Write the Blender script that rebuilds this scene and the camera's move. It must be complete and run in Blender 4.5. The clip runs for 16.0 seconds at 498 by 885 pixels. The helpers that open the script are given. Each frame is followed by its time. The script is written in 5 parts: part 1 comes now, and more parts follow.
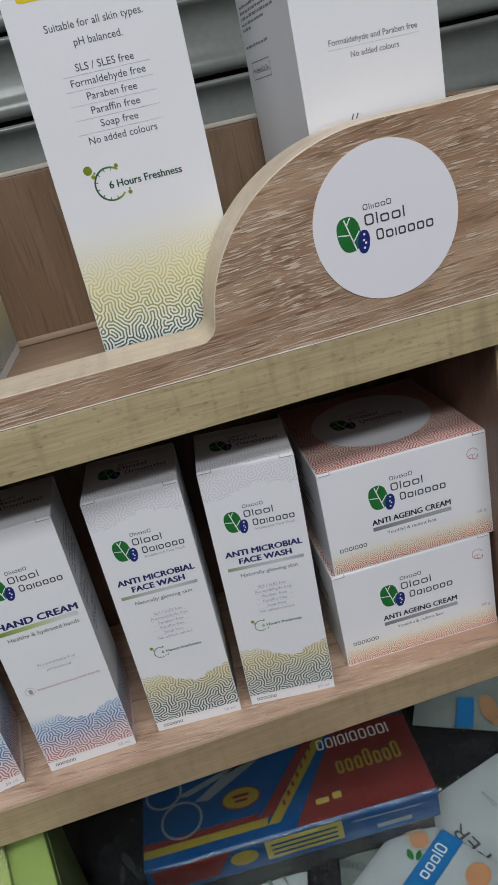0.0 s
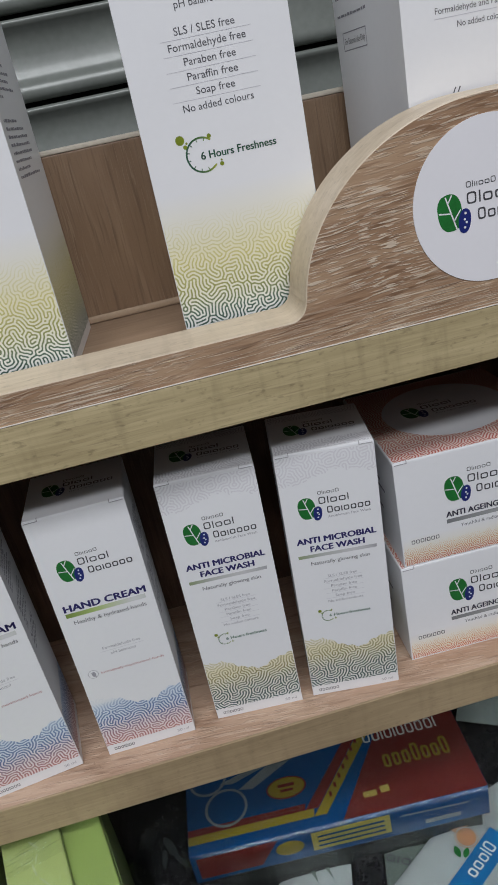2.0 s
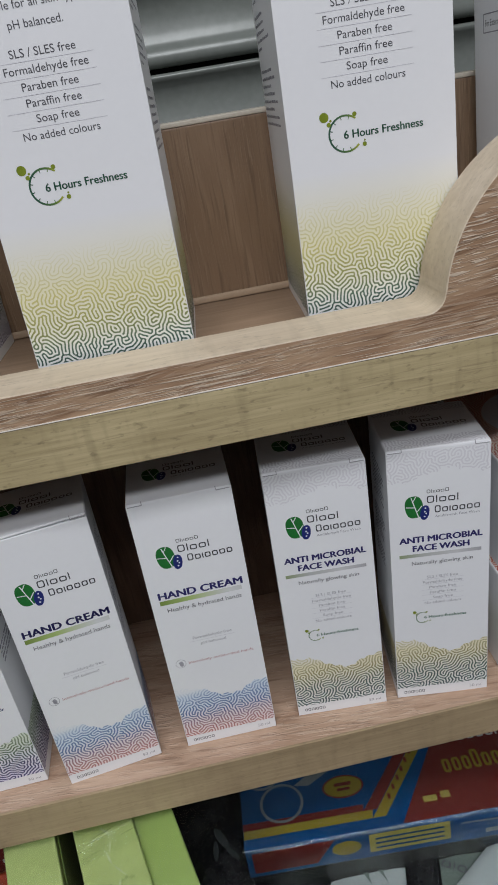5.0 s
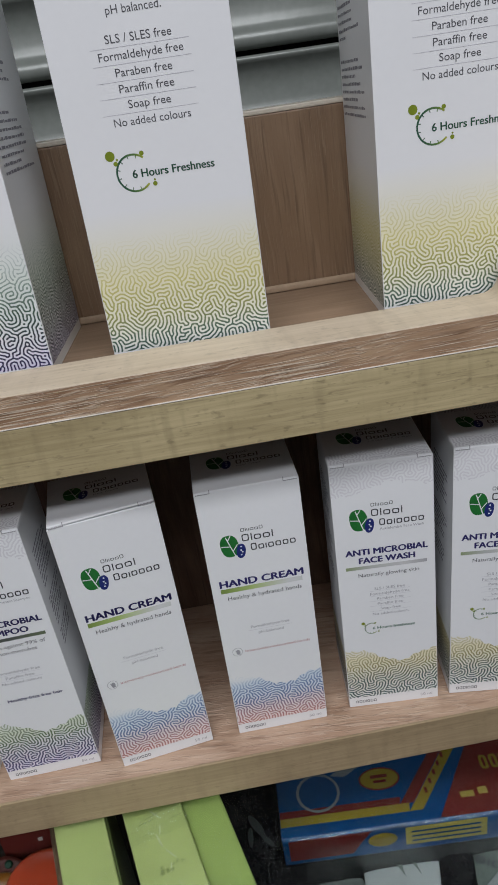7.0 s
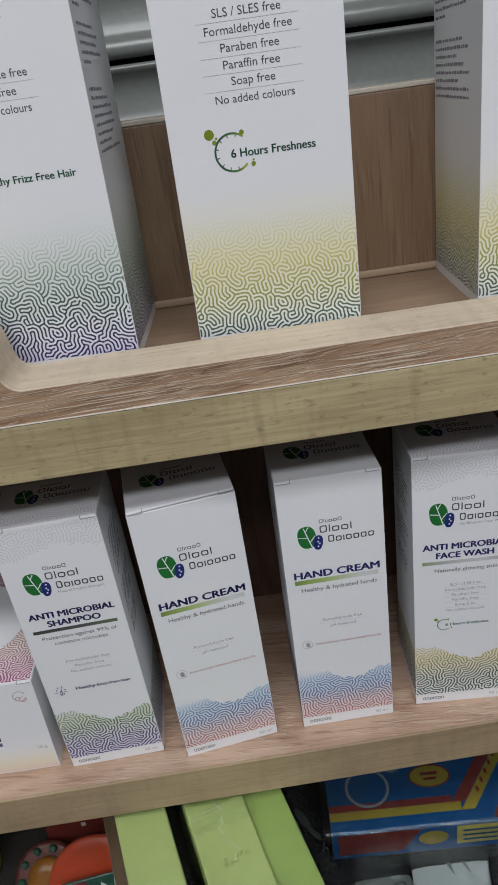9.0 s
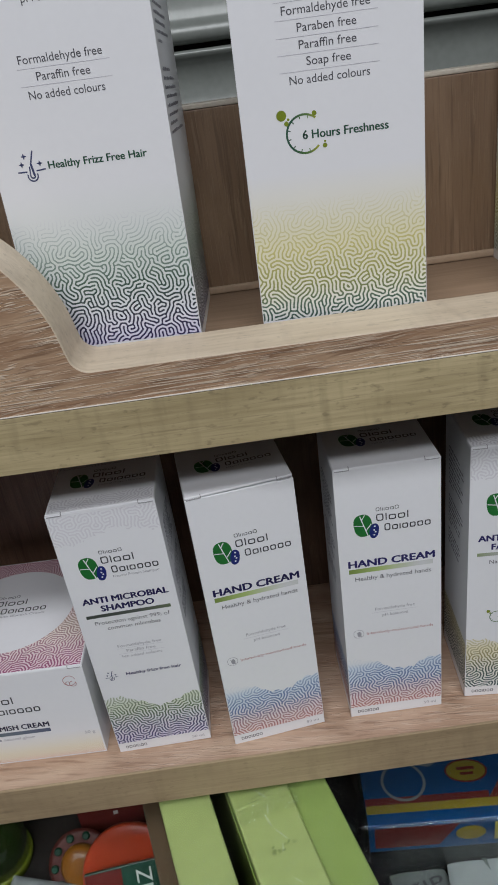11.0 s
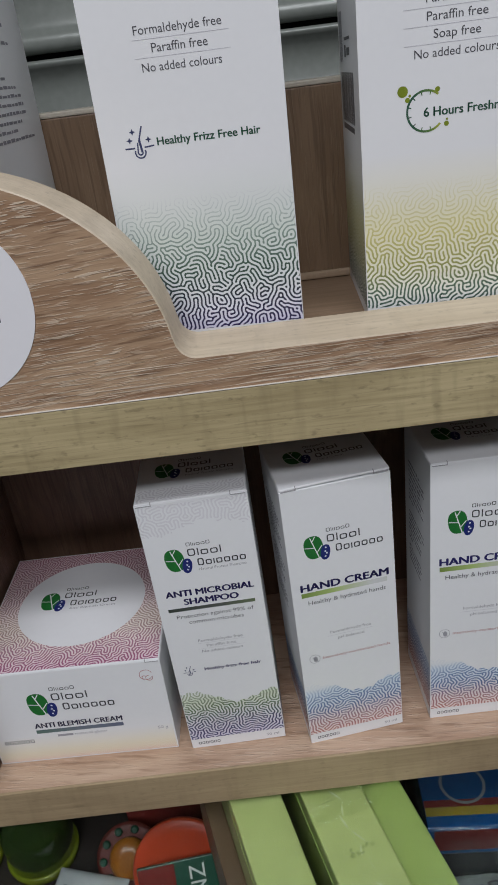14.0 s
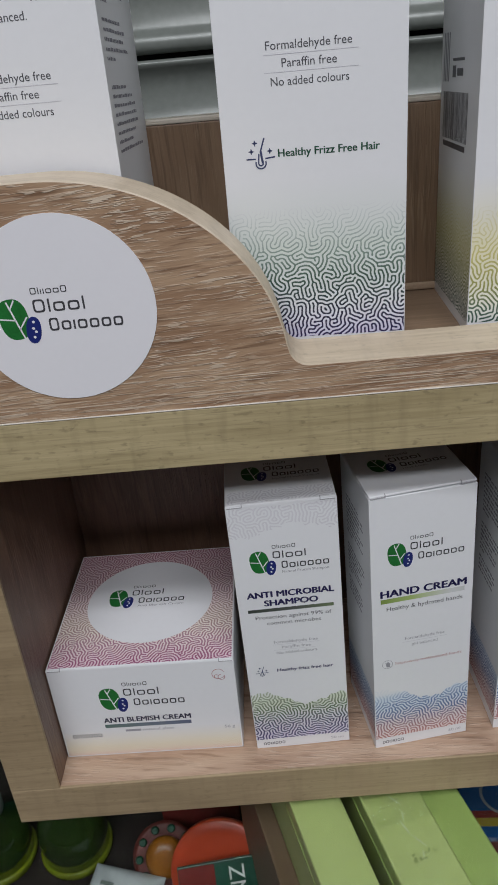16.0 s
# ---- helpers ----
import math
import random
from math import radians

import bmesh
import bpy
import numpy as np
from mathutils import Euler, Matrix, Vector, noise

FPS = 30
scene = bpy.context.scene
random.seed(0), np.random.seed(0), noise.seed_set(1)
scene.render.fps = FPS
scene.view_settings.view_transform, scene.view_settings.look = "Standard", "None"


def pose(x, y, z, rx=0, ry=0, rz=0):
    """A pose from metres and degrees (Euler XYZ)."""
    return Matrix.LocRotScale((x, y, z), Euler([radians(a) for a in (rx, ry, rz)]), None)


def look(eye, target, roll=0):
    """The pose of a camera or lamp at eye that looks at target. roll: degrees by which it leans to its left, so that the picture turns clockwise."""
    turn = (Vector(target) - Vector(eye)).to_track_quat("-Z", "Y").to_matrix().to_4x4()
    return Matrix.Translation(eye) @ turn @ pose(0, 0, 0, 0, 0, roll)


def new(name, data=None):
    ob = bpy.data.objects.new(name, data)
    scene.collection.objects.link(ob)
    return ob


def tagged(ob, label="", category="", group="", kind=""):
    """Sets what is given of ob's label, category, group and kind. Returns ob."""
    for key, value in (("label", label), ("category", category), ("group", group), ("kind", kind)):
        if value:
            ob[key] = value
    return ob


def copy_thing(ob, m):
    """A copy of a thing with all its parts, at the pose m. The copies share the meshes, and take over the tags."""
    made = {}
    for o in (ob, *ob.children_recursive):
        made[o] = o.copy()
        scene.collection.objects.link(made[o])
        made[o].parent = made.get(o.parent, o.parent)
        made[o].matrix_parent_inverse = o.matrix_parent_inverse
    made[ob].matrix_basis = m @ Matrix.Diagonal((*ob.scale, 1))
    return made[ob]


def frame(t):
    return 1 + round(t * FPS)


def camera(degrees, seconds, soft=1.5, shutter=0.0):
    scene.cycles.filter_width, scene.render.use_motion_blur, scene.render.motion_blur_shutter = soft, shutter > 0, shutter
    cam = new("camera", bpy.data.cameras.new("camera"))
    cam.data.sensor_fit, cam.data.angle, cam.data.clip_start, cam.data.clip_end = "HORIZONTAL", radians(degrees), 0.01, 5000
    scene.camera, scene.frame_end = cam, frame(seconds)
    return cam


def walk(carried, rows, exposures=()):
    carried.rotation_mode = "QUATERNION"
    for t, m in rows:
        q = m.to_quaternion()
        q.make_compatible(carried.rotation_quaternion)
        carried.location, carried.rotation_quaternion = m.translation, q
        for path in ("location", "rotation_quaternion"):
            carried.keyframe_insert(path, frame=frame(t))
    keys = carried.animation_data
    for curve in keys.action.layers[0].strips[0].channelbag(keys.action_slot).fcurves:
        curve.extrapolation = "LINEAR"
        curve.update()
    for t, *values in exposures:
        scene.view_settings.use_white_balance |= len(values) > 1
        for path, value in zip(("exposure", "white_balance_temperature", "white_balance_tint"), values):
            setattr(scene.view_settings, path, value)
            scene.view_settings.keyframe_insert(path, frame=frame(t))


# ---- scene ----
cam = camera(38.0, 16.0, soft=1.7)
PATH = [
    (0, (0.08, -0.28, 0.286), (0.31, 1.53, -0.535), -13.2),
    (0.5, (0.074, -0.278, 0.287), (0.292, 1.53, -0.539), -12.9),
    (1, (0.068, -0.275, 0.288), (0.269, 1.534, -0.542), -12.7),
    (1.5, (0.063, -0.272, 0.286), (0.252, 1.536, -0.547), -12.6),
    (2, (0.054, -0.267, 0.286), (0.231, 1.539, -0.554), -12.2),
    (2.5, (0.044, -0.262, 0.287), (0.207, 1.543, -0.559), -11.6),
    (3, (0.036, -0.259, 0.287), (0.192, 1.543, -0.568), -11.1),
    (3.5, (0.031, -0.257, 0.287), (0.183, 1.545, -0.567), -10.9),
    (6, (0.002, -0.249, 0.292), (0.119, 1.548, -0.578), -8.9),
    (6.5, (-0.003, -0.249, 0.293), (0.102, 1.545, -0.584), -8.7),
    (7, (-0.01, -0.248, 0.293), (0.086, 1.547, -0.584), -8.6),
    (7.5, (-0.017, -0.246, 0.292), (0.068, 1.546, -0.591), -8.4),
    (8, (-0.023, -0.243, 0.292), (0.054, 1.545, -0.602), -8.2),
    (8.5, (-0.032, -0.24, 0.292), (0.027, 1.547, -0.604), -8.2),
    (9, (-0.037, -0.24, 0.293), (0.01, 1.549, -0.6), -8.0),
    (9.5, (-0.043, -0.24, 0.293), (-0.009, 1.551, -0.597), -8.1),
    (10, (-0.048, -0.24, 0.292), (-0.021, 1.551, -0.599), -8.0),
    (12.5, (-0.072, -0.233, 0.289), (-0.074, 1.549, -0.619), -7.5),
    (13, (-0.078, -0.231, 0.288), (-0.086, 1.55, -0.622), -7.4),
    (13.5, (-0.084, -0.231, 0.289), (-0.105, 1.55, -0.622), -7.3),
    (14, (-0.09, -0.229, 0.289), (-0.112, 1.553, -0.619), -7.3),
    (14.5, (-0.099, -0.228, 0.289), (-0.129, 1.552, -0.622), -6.9),
    (15, (-0.107, -0.228, 0.289), (-0.139, 1.552, -0.622), -6.5),
    (15.5, (-0.117, -0.229, 0.29), (-0.147, 1.554, -0.616), -5.8),
    (16, (-0.126, -0.233, 0.295), (-0.152, 1.556, -0.599), -5.2),
]
walk(cam, [(t, look(eye, target, roll)) for t, eye, target, roll in PATH], [(0, 0.0), (3.5, -0.01), (7, -0.04), (10, -0.07), (12.5, -0.1), (16, -0.12)])

# ---- light and world ----
world = bpy.data.worlds.new("world")
scene.world = world
world.use_nodes = True
world.node_tree.nodes["Background"].inputs[0].default_value = (0.75, 0.8, 0.85, 1)
world.node_tree.nodes["Background"].inputs[1].default_value = 0.004


def tube_lamp(x, y, z, length, watts, width=0.05, colour=(0.92, 0.925, 0.985)):
    """A row of ceiling battens: an area lamp as long as the row."""
    data = bpy.data.lights.new("tube_light", "AREA")
    data.shape, data.size, data.size_y, data.energy, data.color = "RECTANGLE", length, width, watts, colour
    ob = new("tube_light", data)
    ob.matrix_world = look((x, y, z), (x, y + 0.3, 0))
    return ob


tube_lamp(-0.1, -1.25, 2.15, 2.6, 39, 0.35)
tube_lamp(0.0, -2.05, 2.1, 2.6, 44, 0.35)
scene.view_settings.exposure = 0.0


# ---- materials ----
def node_material(name):
    m = bpy.data.materials.new(name)
    m.use_nodes = True
    n, l = m.node_tree.nodes, m.node_tree.links
    return m, n, l, n["Principled BSDF"]


def plain(name, colour, rough=0.5, metal=0.0, grain=0.06, scale=40.0, bump=0.0, coat=0.0):
    """A surface with faint two-scale mottling."""
    m, n, l, b = node_material(name)
    co = n.new("ShaderNodeTexCoord")
    fine, broad = n.new("ShaderNodeTexNoise"), n.new("ShaderNodeTexNoise")
    fine.inputs["Scale"].default_value, broad.inputs["Scale"].default_value = scale * 12, scale
    fine.inputs["Detail"].default_value = 4
    l.new(co.outputs["Object"], fine.inputs["Vector"])
    l.new(co.outputs["Object"], broad.inputs["Vector"])
    add = n.new("ShaderNodeMath")
    add.operation = "ADD"
    l.new(fine.outputs[0], add.inputs[0])
    l.new(broad.outputs[0], add.inputs[1])
    ramp = n.new("ShaderNodeMapRange")
    ramp.inputs["From Min"].default_value, ramp.inputs["From Max"].default_value = 0.6, 1.4
    ramp.inputs["To Min"].default_value, ramp.inputs["To Max"].default_value = 1 - grain, 1 + grain
    l.new(add.outputs[0], ramp.inputs["Value"])
    mul = n.new("ShaderNodeVectorMath")
    mul.operation = "SCALE"
    mul.inputs[0].default_value = colour[:3]
    l.new(ramp.outputs[0], mul.inputs["Scale"])
    l.new(mul.outputs[0], b.inputs["Base Color"])
    b.inputs["Roughness"].default_value, b.inputs["Metallic"].default_value = rough, metal
    b.inputs["Coat Weight"].default_value = coat
    if bump:
        bp = n.new("ShaderNodeBump")
        bp.inputs["Strength"].default_value, bp.inputs["Distance"].default_value = bump, 0.0005
        l.new(add.outputs[0], bp.inputs["Height"])
        l.new(bp.outputs[0], b.inputs["Normal"])
    return m


def gradient(name, stops, low, high, axis="Z", rough=0.4, metal=0.0, wobble=0.0):
    """Printed colour that runs along one axis of the thing, from low to high (metres)."""
    m, n, l, b = node_material(name)
    co, sep = n.new("ShaderNodeTexCoord"), n.new("ShaderNodeSeparateXYZ")
    l.new(co.outputs["Object"], sep.inputs[0])
    rng = n.new("ShaderNodeMapRange")
    rng.inputs["From Min"].default_value, rng.inputs["From Max"].default_value = low, high
    source = sep.outputs[axis]
    if wobble:
        noi, add = n.new("ShaderNodeTexNoise"), n.new("ShaderNodeMath")
        noi.inputs["Scale"].default_value, noi.inputs["Detail"].default_value = 45, 1
        l.new(co.outputs["Object"], noi.inputs["Vector"])
        add.operation, add.inputs[1].default_value = "MULTIPLY_ADD", wobble
        l.new(noi.outputs[0], add.inputs[0])
        l.new(source, add.inputs[2])
        source = add.outputs[0]
    l.new(source, rng.inputs["Value"])
    ramp = n.new("ShaderNodeValToRGB")
    el = ramp.color_ramp.elements
    while len(el) < len(stops):
        el.new(0.5)
    for e, (p, c) in zip(el, stops):
        e.position, e.color = p, (*c, 1)
    l.new(rng.outputs[0], ramp.inputs[0])
    l.new(ramp.outputs[0], b.inputs["Base Color"])
    b.inputs["Roughness"].default_value, b.inputs["Metallic"].default_value = rough, metal
    return m


def wood(name, dark, light, streak, along="X", streaks=0.5, rough=0.5, bump=0.25, fine=1.0, cut_at=(0.56, 0.68), short=1.0, smudge=0.0):
    """Laminate: broad tone, fine grain and pale open-pore streaks that run along one axis."""
    m, n, l, b = node_material(name)
    co = n.new("ShaderNodeTexCoord")

    def layer(across, length, detail, dist=0.0):
        mp, tx = n.new("ShaderNodeMapping"), n.new("ShaderNodeTexNoise")
        mp.inputs["Scale"].default_value = [length if a == along else across for a in "XYZ"]
        l.new(co.outputs["Object"], mp.inputs[0])
        l.new(mp.outputs[0], tx.inputs["Vector"])
        tx.inputs["Scale"].default_value, tx.inputs["Detail"].default_value = 1.0, detail
        tx.inputs["Distortion"].default_value = dist
        return tx.outputs[0]

    broad = layer(45, 9, 3, 0.6)
    grain = layer(420 * fine, 28, 4, 0.3)
    pore = layer(650 * fine, 45 * short, 3, 0.8)
    ramp = n.new("ShaderNodeValToRGB")
    ramp.color_ramp.elements[0].position, ramp.color_ramp.elements[0].color = 0.32, (*dark, 1)
    ramp.color_ramp.elements[1].position, ramp.color_ramp.elements[1].color = 0.68, (*light, 1)
    half = n.new("ShaderNodeMix")
    half.inputs[0].default_value = 0.45
    l.new(broad, half.inputs[2])
    l.new(grain, half.inputs[3])
    l.new(half.outputs[0], ramp.inputs[0])
    cut = n.new("ShaderNodeMapRange")
    cut.inputs["From Min"].default_value, cut.inputs["From Max"].default_value = cut_at
    cut.inputs["To Max"].default_value = streaks
    l.new(pore, cut.inputs["Value"])
    mix = n.new("ShaderNodeMix")
    mix.data_type = "RGBA"
    l.new(cut.outputs[0], mix.inputs[0])
    l.new(ramp.outputs[0], mix.inputs[6])
    mix.inputs[7].default_value = (*streak, 1)
    colour = mix.outputs[2]
    for across, length, low, high, part_of in ((26, 170, 0.52, 0.72, 0.75), (560, 250, 0.595, 0.70, 1.1)):
        if smudge:  # handling marks and dark specks in the paper
            mark, dirt = n.new("ShaderNodeMapRange"), n.new("ShaderNodeMix")
            mark.inputs["From Min"].default_value, mark.inputs["From Max"].default_value = low, high
            mark.inputs["To Max"].default_value = smudge * part_of
            l.new(layer(across, length, 6, 0.2), mark.inputs["Value"])
            dirt.data_type = "RGBA"
            l.new(mark.outputs[0], dirt.inputs[0])
            l.new(colour, dirt.inputs[6])
            dirt.inputs[7].default_value = (*[c * 0.42 for c in dark], 1)
            colour = dirt.outputs[2]
    l.new(colour, b.inputs["Base Color"])
    b.inputs["Roughness"].default_value = rough
    bp = n.new("ShaderNodeBump")
    bp.inputs["Strength"].default_value, bp.inputs["Distance"].default_value = bump, 0.0004
    l.new(pore, bp.inputs["Height"])
    l.new(bp.outputs[0], b.inputs["Normal"])
    return m


def laminate(name, deep, mid, light, streak, along="X", tilt=3.0, amount=0.72, rough=0.42, size=1.0, vein=0.75, plank=None):
    """Embossed wood print: cloudy planks, reddish veins, and short wriggling limed pores in broken groups.
    plank: the heights between which the print changes from straight long lines below to short strokes above."""
    m, n, l, b = node_material(name)
    co, turn = n.new("ShaderNodeTexCoord"), n.new("ShaderNodeMapping")
    turn.inputs["Rotation"].default_value = (0, math.radians(tilt), math.radians(tilt))
    l.new(co.outputs["Object"], turn.inputs[0])

    sway, bend = n.new("ShaderNodeTexNoise"), n.new("ShaderNodeVectorMath")
    sway.inputs["Scale"].default_value, sway.inputs["Detail"].default_value = 38.0, 1.0
    l.new(turn.outputs[0], sway.inputs["Vector"])
    bend.operation, bend.inputs[1].default_value = "MULTIPLY_ADD", (0.0016, 0.0016, 0.0016)
    l.new(sway.outputs["Color"], bend.inputs[0])
    l.new(turn.outputs[0], bend.inputs[2])

    def layer(across, length, detail, dist=0.0, shift=0.0):
        mp, tx = n.new("ShaderNodeMapping"), n.new("ShaderNodeTexNoise")
        mp.inputs["Scale"].default_value = [(length if a == along else across) / size for a in "XYZ"]
        mp.inputs["Location"].default_value = (shift, shift, shift)
        l.new(bend.outputs[0] if dist == 0.0 else turn.outputs[0], mp.inputs[0])
        l.new(mp.outputs[0], tx.inputs["Vector"])
        tx.inputs["Scale"].default_value, tx.inputs["Detail"].default_value = 1.0, detail
        tx.inputs["Distortion"].default_value = dist
        return tx.outputs[0]

    def step(value, a, b0, lo=0.0, hi=1.0):
        r = n.new("ShaderNodeMapRange")
        r.interpolation_type = "SMOOTHSTEP"
        for k, v in (("From Min", a), ("From Max", b0), ("To Min", lo), ("To Max", hi)):
            r.inputs[k].default_value = v
        l.new(value, r.inputs["Value"])
        return r.outputs[0]

    def calc(op, a, c):
        q = n.new("ShaderNodeMath")
        q.operation = op
        for k, v in ((0, a), (1, c)):
            if isinstance(v, (int, float)):
                q.inputs[k].default_value = v
            else:
                l.new(v, q.inputs[k])
        return q.outputs[0]

    def blend(f, a, c):
        q = n.new("ShaderNodeMix")
        q.data_type = "RGBA"
        l.new(f, q.inputs[0])
        for k, v in ((6, a), (7, c)):
            if isinstance(v, tuple):
                q.inputs[k].default_value = (*v, 1)
            else:
                l.new(v, q.inputs[k])
        return q.outputs[2]

    cloud = layer(70, 16, 4, 1.0)
    veins = layer(700, 26, 4, 0.0, 3.0)
    tone = blend(step(cloud, 0.36, 0.66), mid, light)
    tone = blend(step(veins, 0.50, 0.72, 0.0, vein), tone, deep)
    dash = step(layer(1350, 58, 1, 0.0, 7.0), 0.57, 0.625)
    fibre = step(layer(1500, 40, 2, 0.0, 11.0), 0.54, 0.68, 0.0, 0.45)
    patches = step(layer(60, 24, 2, 0.5, 21.0), 0.36, 0.60, 0.18, 1.0)
    pore = calc("MULTIPLY", calc("MAXIMUM", dash, fibre), patches)
    if plank:
        straight = n.new("ShaderNodeMapping")
        straight.inputs["Rotation"].default_value = (0, math.radians(0.8), 0)
        l.new(co.outputs["Object"], straight.inputs[0])
        height = n.new("ShaderNodeSeparateXYZ")
        l.new(co.outputs["Object"], height.inputs[0])
        turn, bend = straight, straight
        long_lines = calc("MULTIPLY", step(layer(1500, 22, 2, 0.12, 31.0), 0.55, 0.61), step(layer(90, 14, 2, 0.0, 41.0), 0.34, 0.55, 0.25, 1.0))
        upper = step(height.outputs["Z"], plank[0], plank[1])
        pore = calc("MAXIMUM", calc("MULTIPLY", pore, calc("MAXIMUM", upper, 0.55)), calc("MULTIPLY", long_lines, calc("SUBTRACT", 1.0, upper)))
    l.new(blend(calc("MULTIPLY", pore, amount), tone, streak), b.inputs["Base Color"])
    b.inputs["Roughness"].default_value = rough
    bp = n.new("ShaderNodeBump")
    bp.inputs["Strength"].default_value, bp.inputs["Distance"].default_value = 0.6, 0.0005
    l.new(calc("ADD", pore, calc("MULTIPLY", veins, 0.5)), bp.inputs["Height"])
    l.new(bp.outputs[0], b.inputs["Normal"])
    return m


M_FASCIA = laminate("brown_laminate", (0.150, 0.080, 0.043), (0.320, 0.198, 0.117), (0.445, 0.305, 0.192), (0.68, 0.58, 0.45), tilt=4.0, amount=0.74, plank=(0.2050, 0.2100))
M_BACK = laminate("brown_laminate_upright", (0.105, 0.062, 0.037), (0.245, 0.158, 0.096), (0.300, 0.200, 0.125), (0.42, 0.31, 0.21), "Z", 1.0, 0.32, vein=0.5)
# Inner panels: the brown laminate with the compartment's shade put into its colour.
M_INNER_SHADED = laminate("reddish_brown_laminate_shaded", (0.070, 0.034, 0.024), (0.150, 0.085, 0.056), (0.205, 0.122, 0.082), (0.30, 0.20, 0.14), "Z", 1.0, 0.3, vein=0.5)
M_FLOOR = laminate("pinkish_laminate", (0.24, 0.145, 0.092), (0.41, 0.27, 0.182), (0.54, 0.39, 0.28), (0.72, 0.60, 0.48), "X", 6.0, 0.22, size=1.6)
M_BACKFLOOR = wood("brown_laminate_flat", (0.21, 0.140, 0.088), (0.34, 0.235, 0.155), (0.44, 0.33, 0.23), "X", 0.2)
M_EDGE = wood("khaki_edge_band", (0.34, 0.275, 0.145), (0.55, 0.46, 0.265), (0.20, 0.16, 0.085), "X", 0.45, 0.45, 0.2, 1.9, (0.55, 0.72), 1.2, 0.40)
M_EDGE_LOW = wood("tan_edge_band", (0.27, 0.200, 0.115), (0.43, 0.33, 0.198), (0.20, 0.14, 0.08), "X", 0.35, 0.45, 0.15, 1.6, (0.57, 0.74), 1.0, 0.22)
M_CUT = wood("pale_cut_edge", (0.53, 0.435, 0.31), (0.70, 0.60, 0.455), (0.36, 0.29, 0.18), "X", 0.4, 0.5, 0.1, 0.9, (0.60, 0.74), 1.5, 0.25)
M_STRIP = plain("light_brown_strip", (0.46, 0.34, 0.235), 0.4, grain=0.1, scale=60)
M_PALE = plain("pale_cream_edge_band", (0.70, 0.64, 0.53), 0.4, grain=0.08, scale=50)
M_GLINT = plain("painted_edge_glint", (0.72, 0.68, 0.60), 0.2, grain=0.15, scale=60)
M_CARD = plain("white_coated_card", (0.79, 0.805, 0.815), 0.38, grain=0.015, scale=30, bump=0.02)
M_STICKER = plain("white_sticker_vinyl", (0.80, 0.80, 0.82), 0.35, grain=0.01)
M_SLAT = plain("grey_green_painted_steel", (0.20, 0.22, 0.20), 0.28, 0.1, 0.12, 14, 0.05)
M_DARK = plain("slat_gap_shade", (0.02, 0.02, 0.02), 0.8)
M_INK = plain("dark_grey_ink", (0.075, 0.075, 0.085), 0.45)
M_NAVY = plain("navy_ink", (0.02, 0.018, 0.115), 0.4)
M_INKGREEN = plain("dark_green_ink", (0.03, 0.13, 0.075), 0.4)
M_GREY = plain("grey_ink", (0.33, 0.33, 0.36), 0.5)
M_RULE = plain("pale_grey_rule", (0.58, 0.58, 0.62), 0.5)
M_LEAF = plain("leaf_green_ink", (0.015, 0.16, 0.03), 0.4, grain=0.25, scale=120)
M_DROP = plain("blue_ink", (0.012, 0.022, 0.16), 0.4)
M_ROSE = plain("rose_ink", (0.42, 0.17, 0.17), 0.5)
M_WALL = plain("grey_wall_paint", (0.13, 0.13, 0.13), 0.7, grain=0.05, scale=3)
M_TILE = plain("grey_floor_tile", (0.22, 0.215, 0.21), 0.35, grain=0.08, scale=3)


# ---- mesh helpers ----
PANELS, LIDS = {}, {}


def part(name, bm, material, parent=None, label=""):
    """Links a bmesh as one mesh under a thing; the bodies and lids of cartons are kept, to carry their prints."""
    me = bpy.data.meshes.new(name)
    bm.to_mesh(me)
    bm.free()
    for mt in material if isinstance(material, (list, tuple)) else [material]:
        me.materials.append(mt)
    ob = new(name, me)
    if parent is not None:
        ob.parent = parent
        if name == "body":
            PANELS[parent.name] = ob
        elif name == "lid_flap":
            LIDS[parent.name] = ob
    if label:
        ob["label"] = label
    return ob


def block(x0, x1, y0, y1, z0, z1, bevel=0.0, seg=2, bm=None):
    bm = bm or bmesh.new()
    geo = bmesh.ops.create_cube(bm, size=1.0)
    bmesh.ops.scale(bm, vec=(x1 - x0, y1 - y0, z1 - z0), verts=geo["verts"])
    bmesh.ops.translate(bm, vec=((x0 + x1) / 2, (y0 + y1) / 2, (z0 + z1) / 2), verts=geo["verts"])
    if bevel:
        edges = list({e for v in geo["verts"] for e in v.link_edges})
        bmesh.ops.bevel(bm, geom=edges, offset=bevel, segments=seg, profile=0.6, affect="EDGES")
    return bm


def prism(outline, y0, y1, bm=None):
    """An outline in x and z, given thickness along y. Returns the bmesh; side faces come after the two caps."""
    bm = bm or bmesh.new()
    a = [bm.verts.new((x, y0, z)) for x, z in outline]
    b = [bm.verts.new((x, y1, z)) for x, z in outline]
    bm.faces.new(a)
    bm.faces.new(b[::-1])
    for i in range(len(a)):
        j = (i + 1) % len(a)
        f = bm.faces.new((a[j], a[i], b[i], b[j]))
        f.material_index = 1
    bmesh.ops.recalc_face_normals(bm, faces=bm.faces)
    return bm


def thing(name, label, category, group="", m=None, kind=""):
    ob = new(name)
    ob.empty_display_size = 0.02
    if m is not None:
        ob.matrix_world = m
    return tagged(ob, label, category, group, kind)


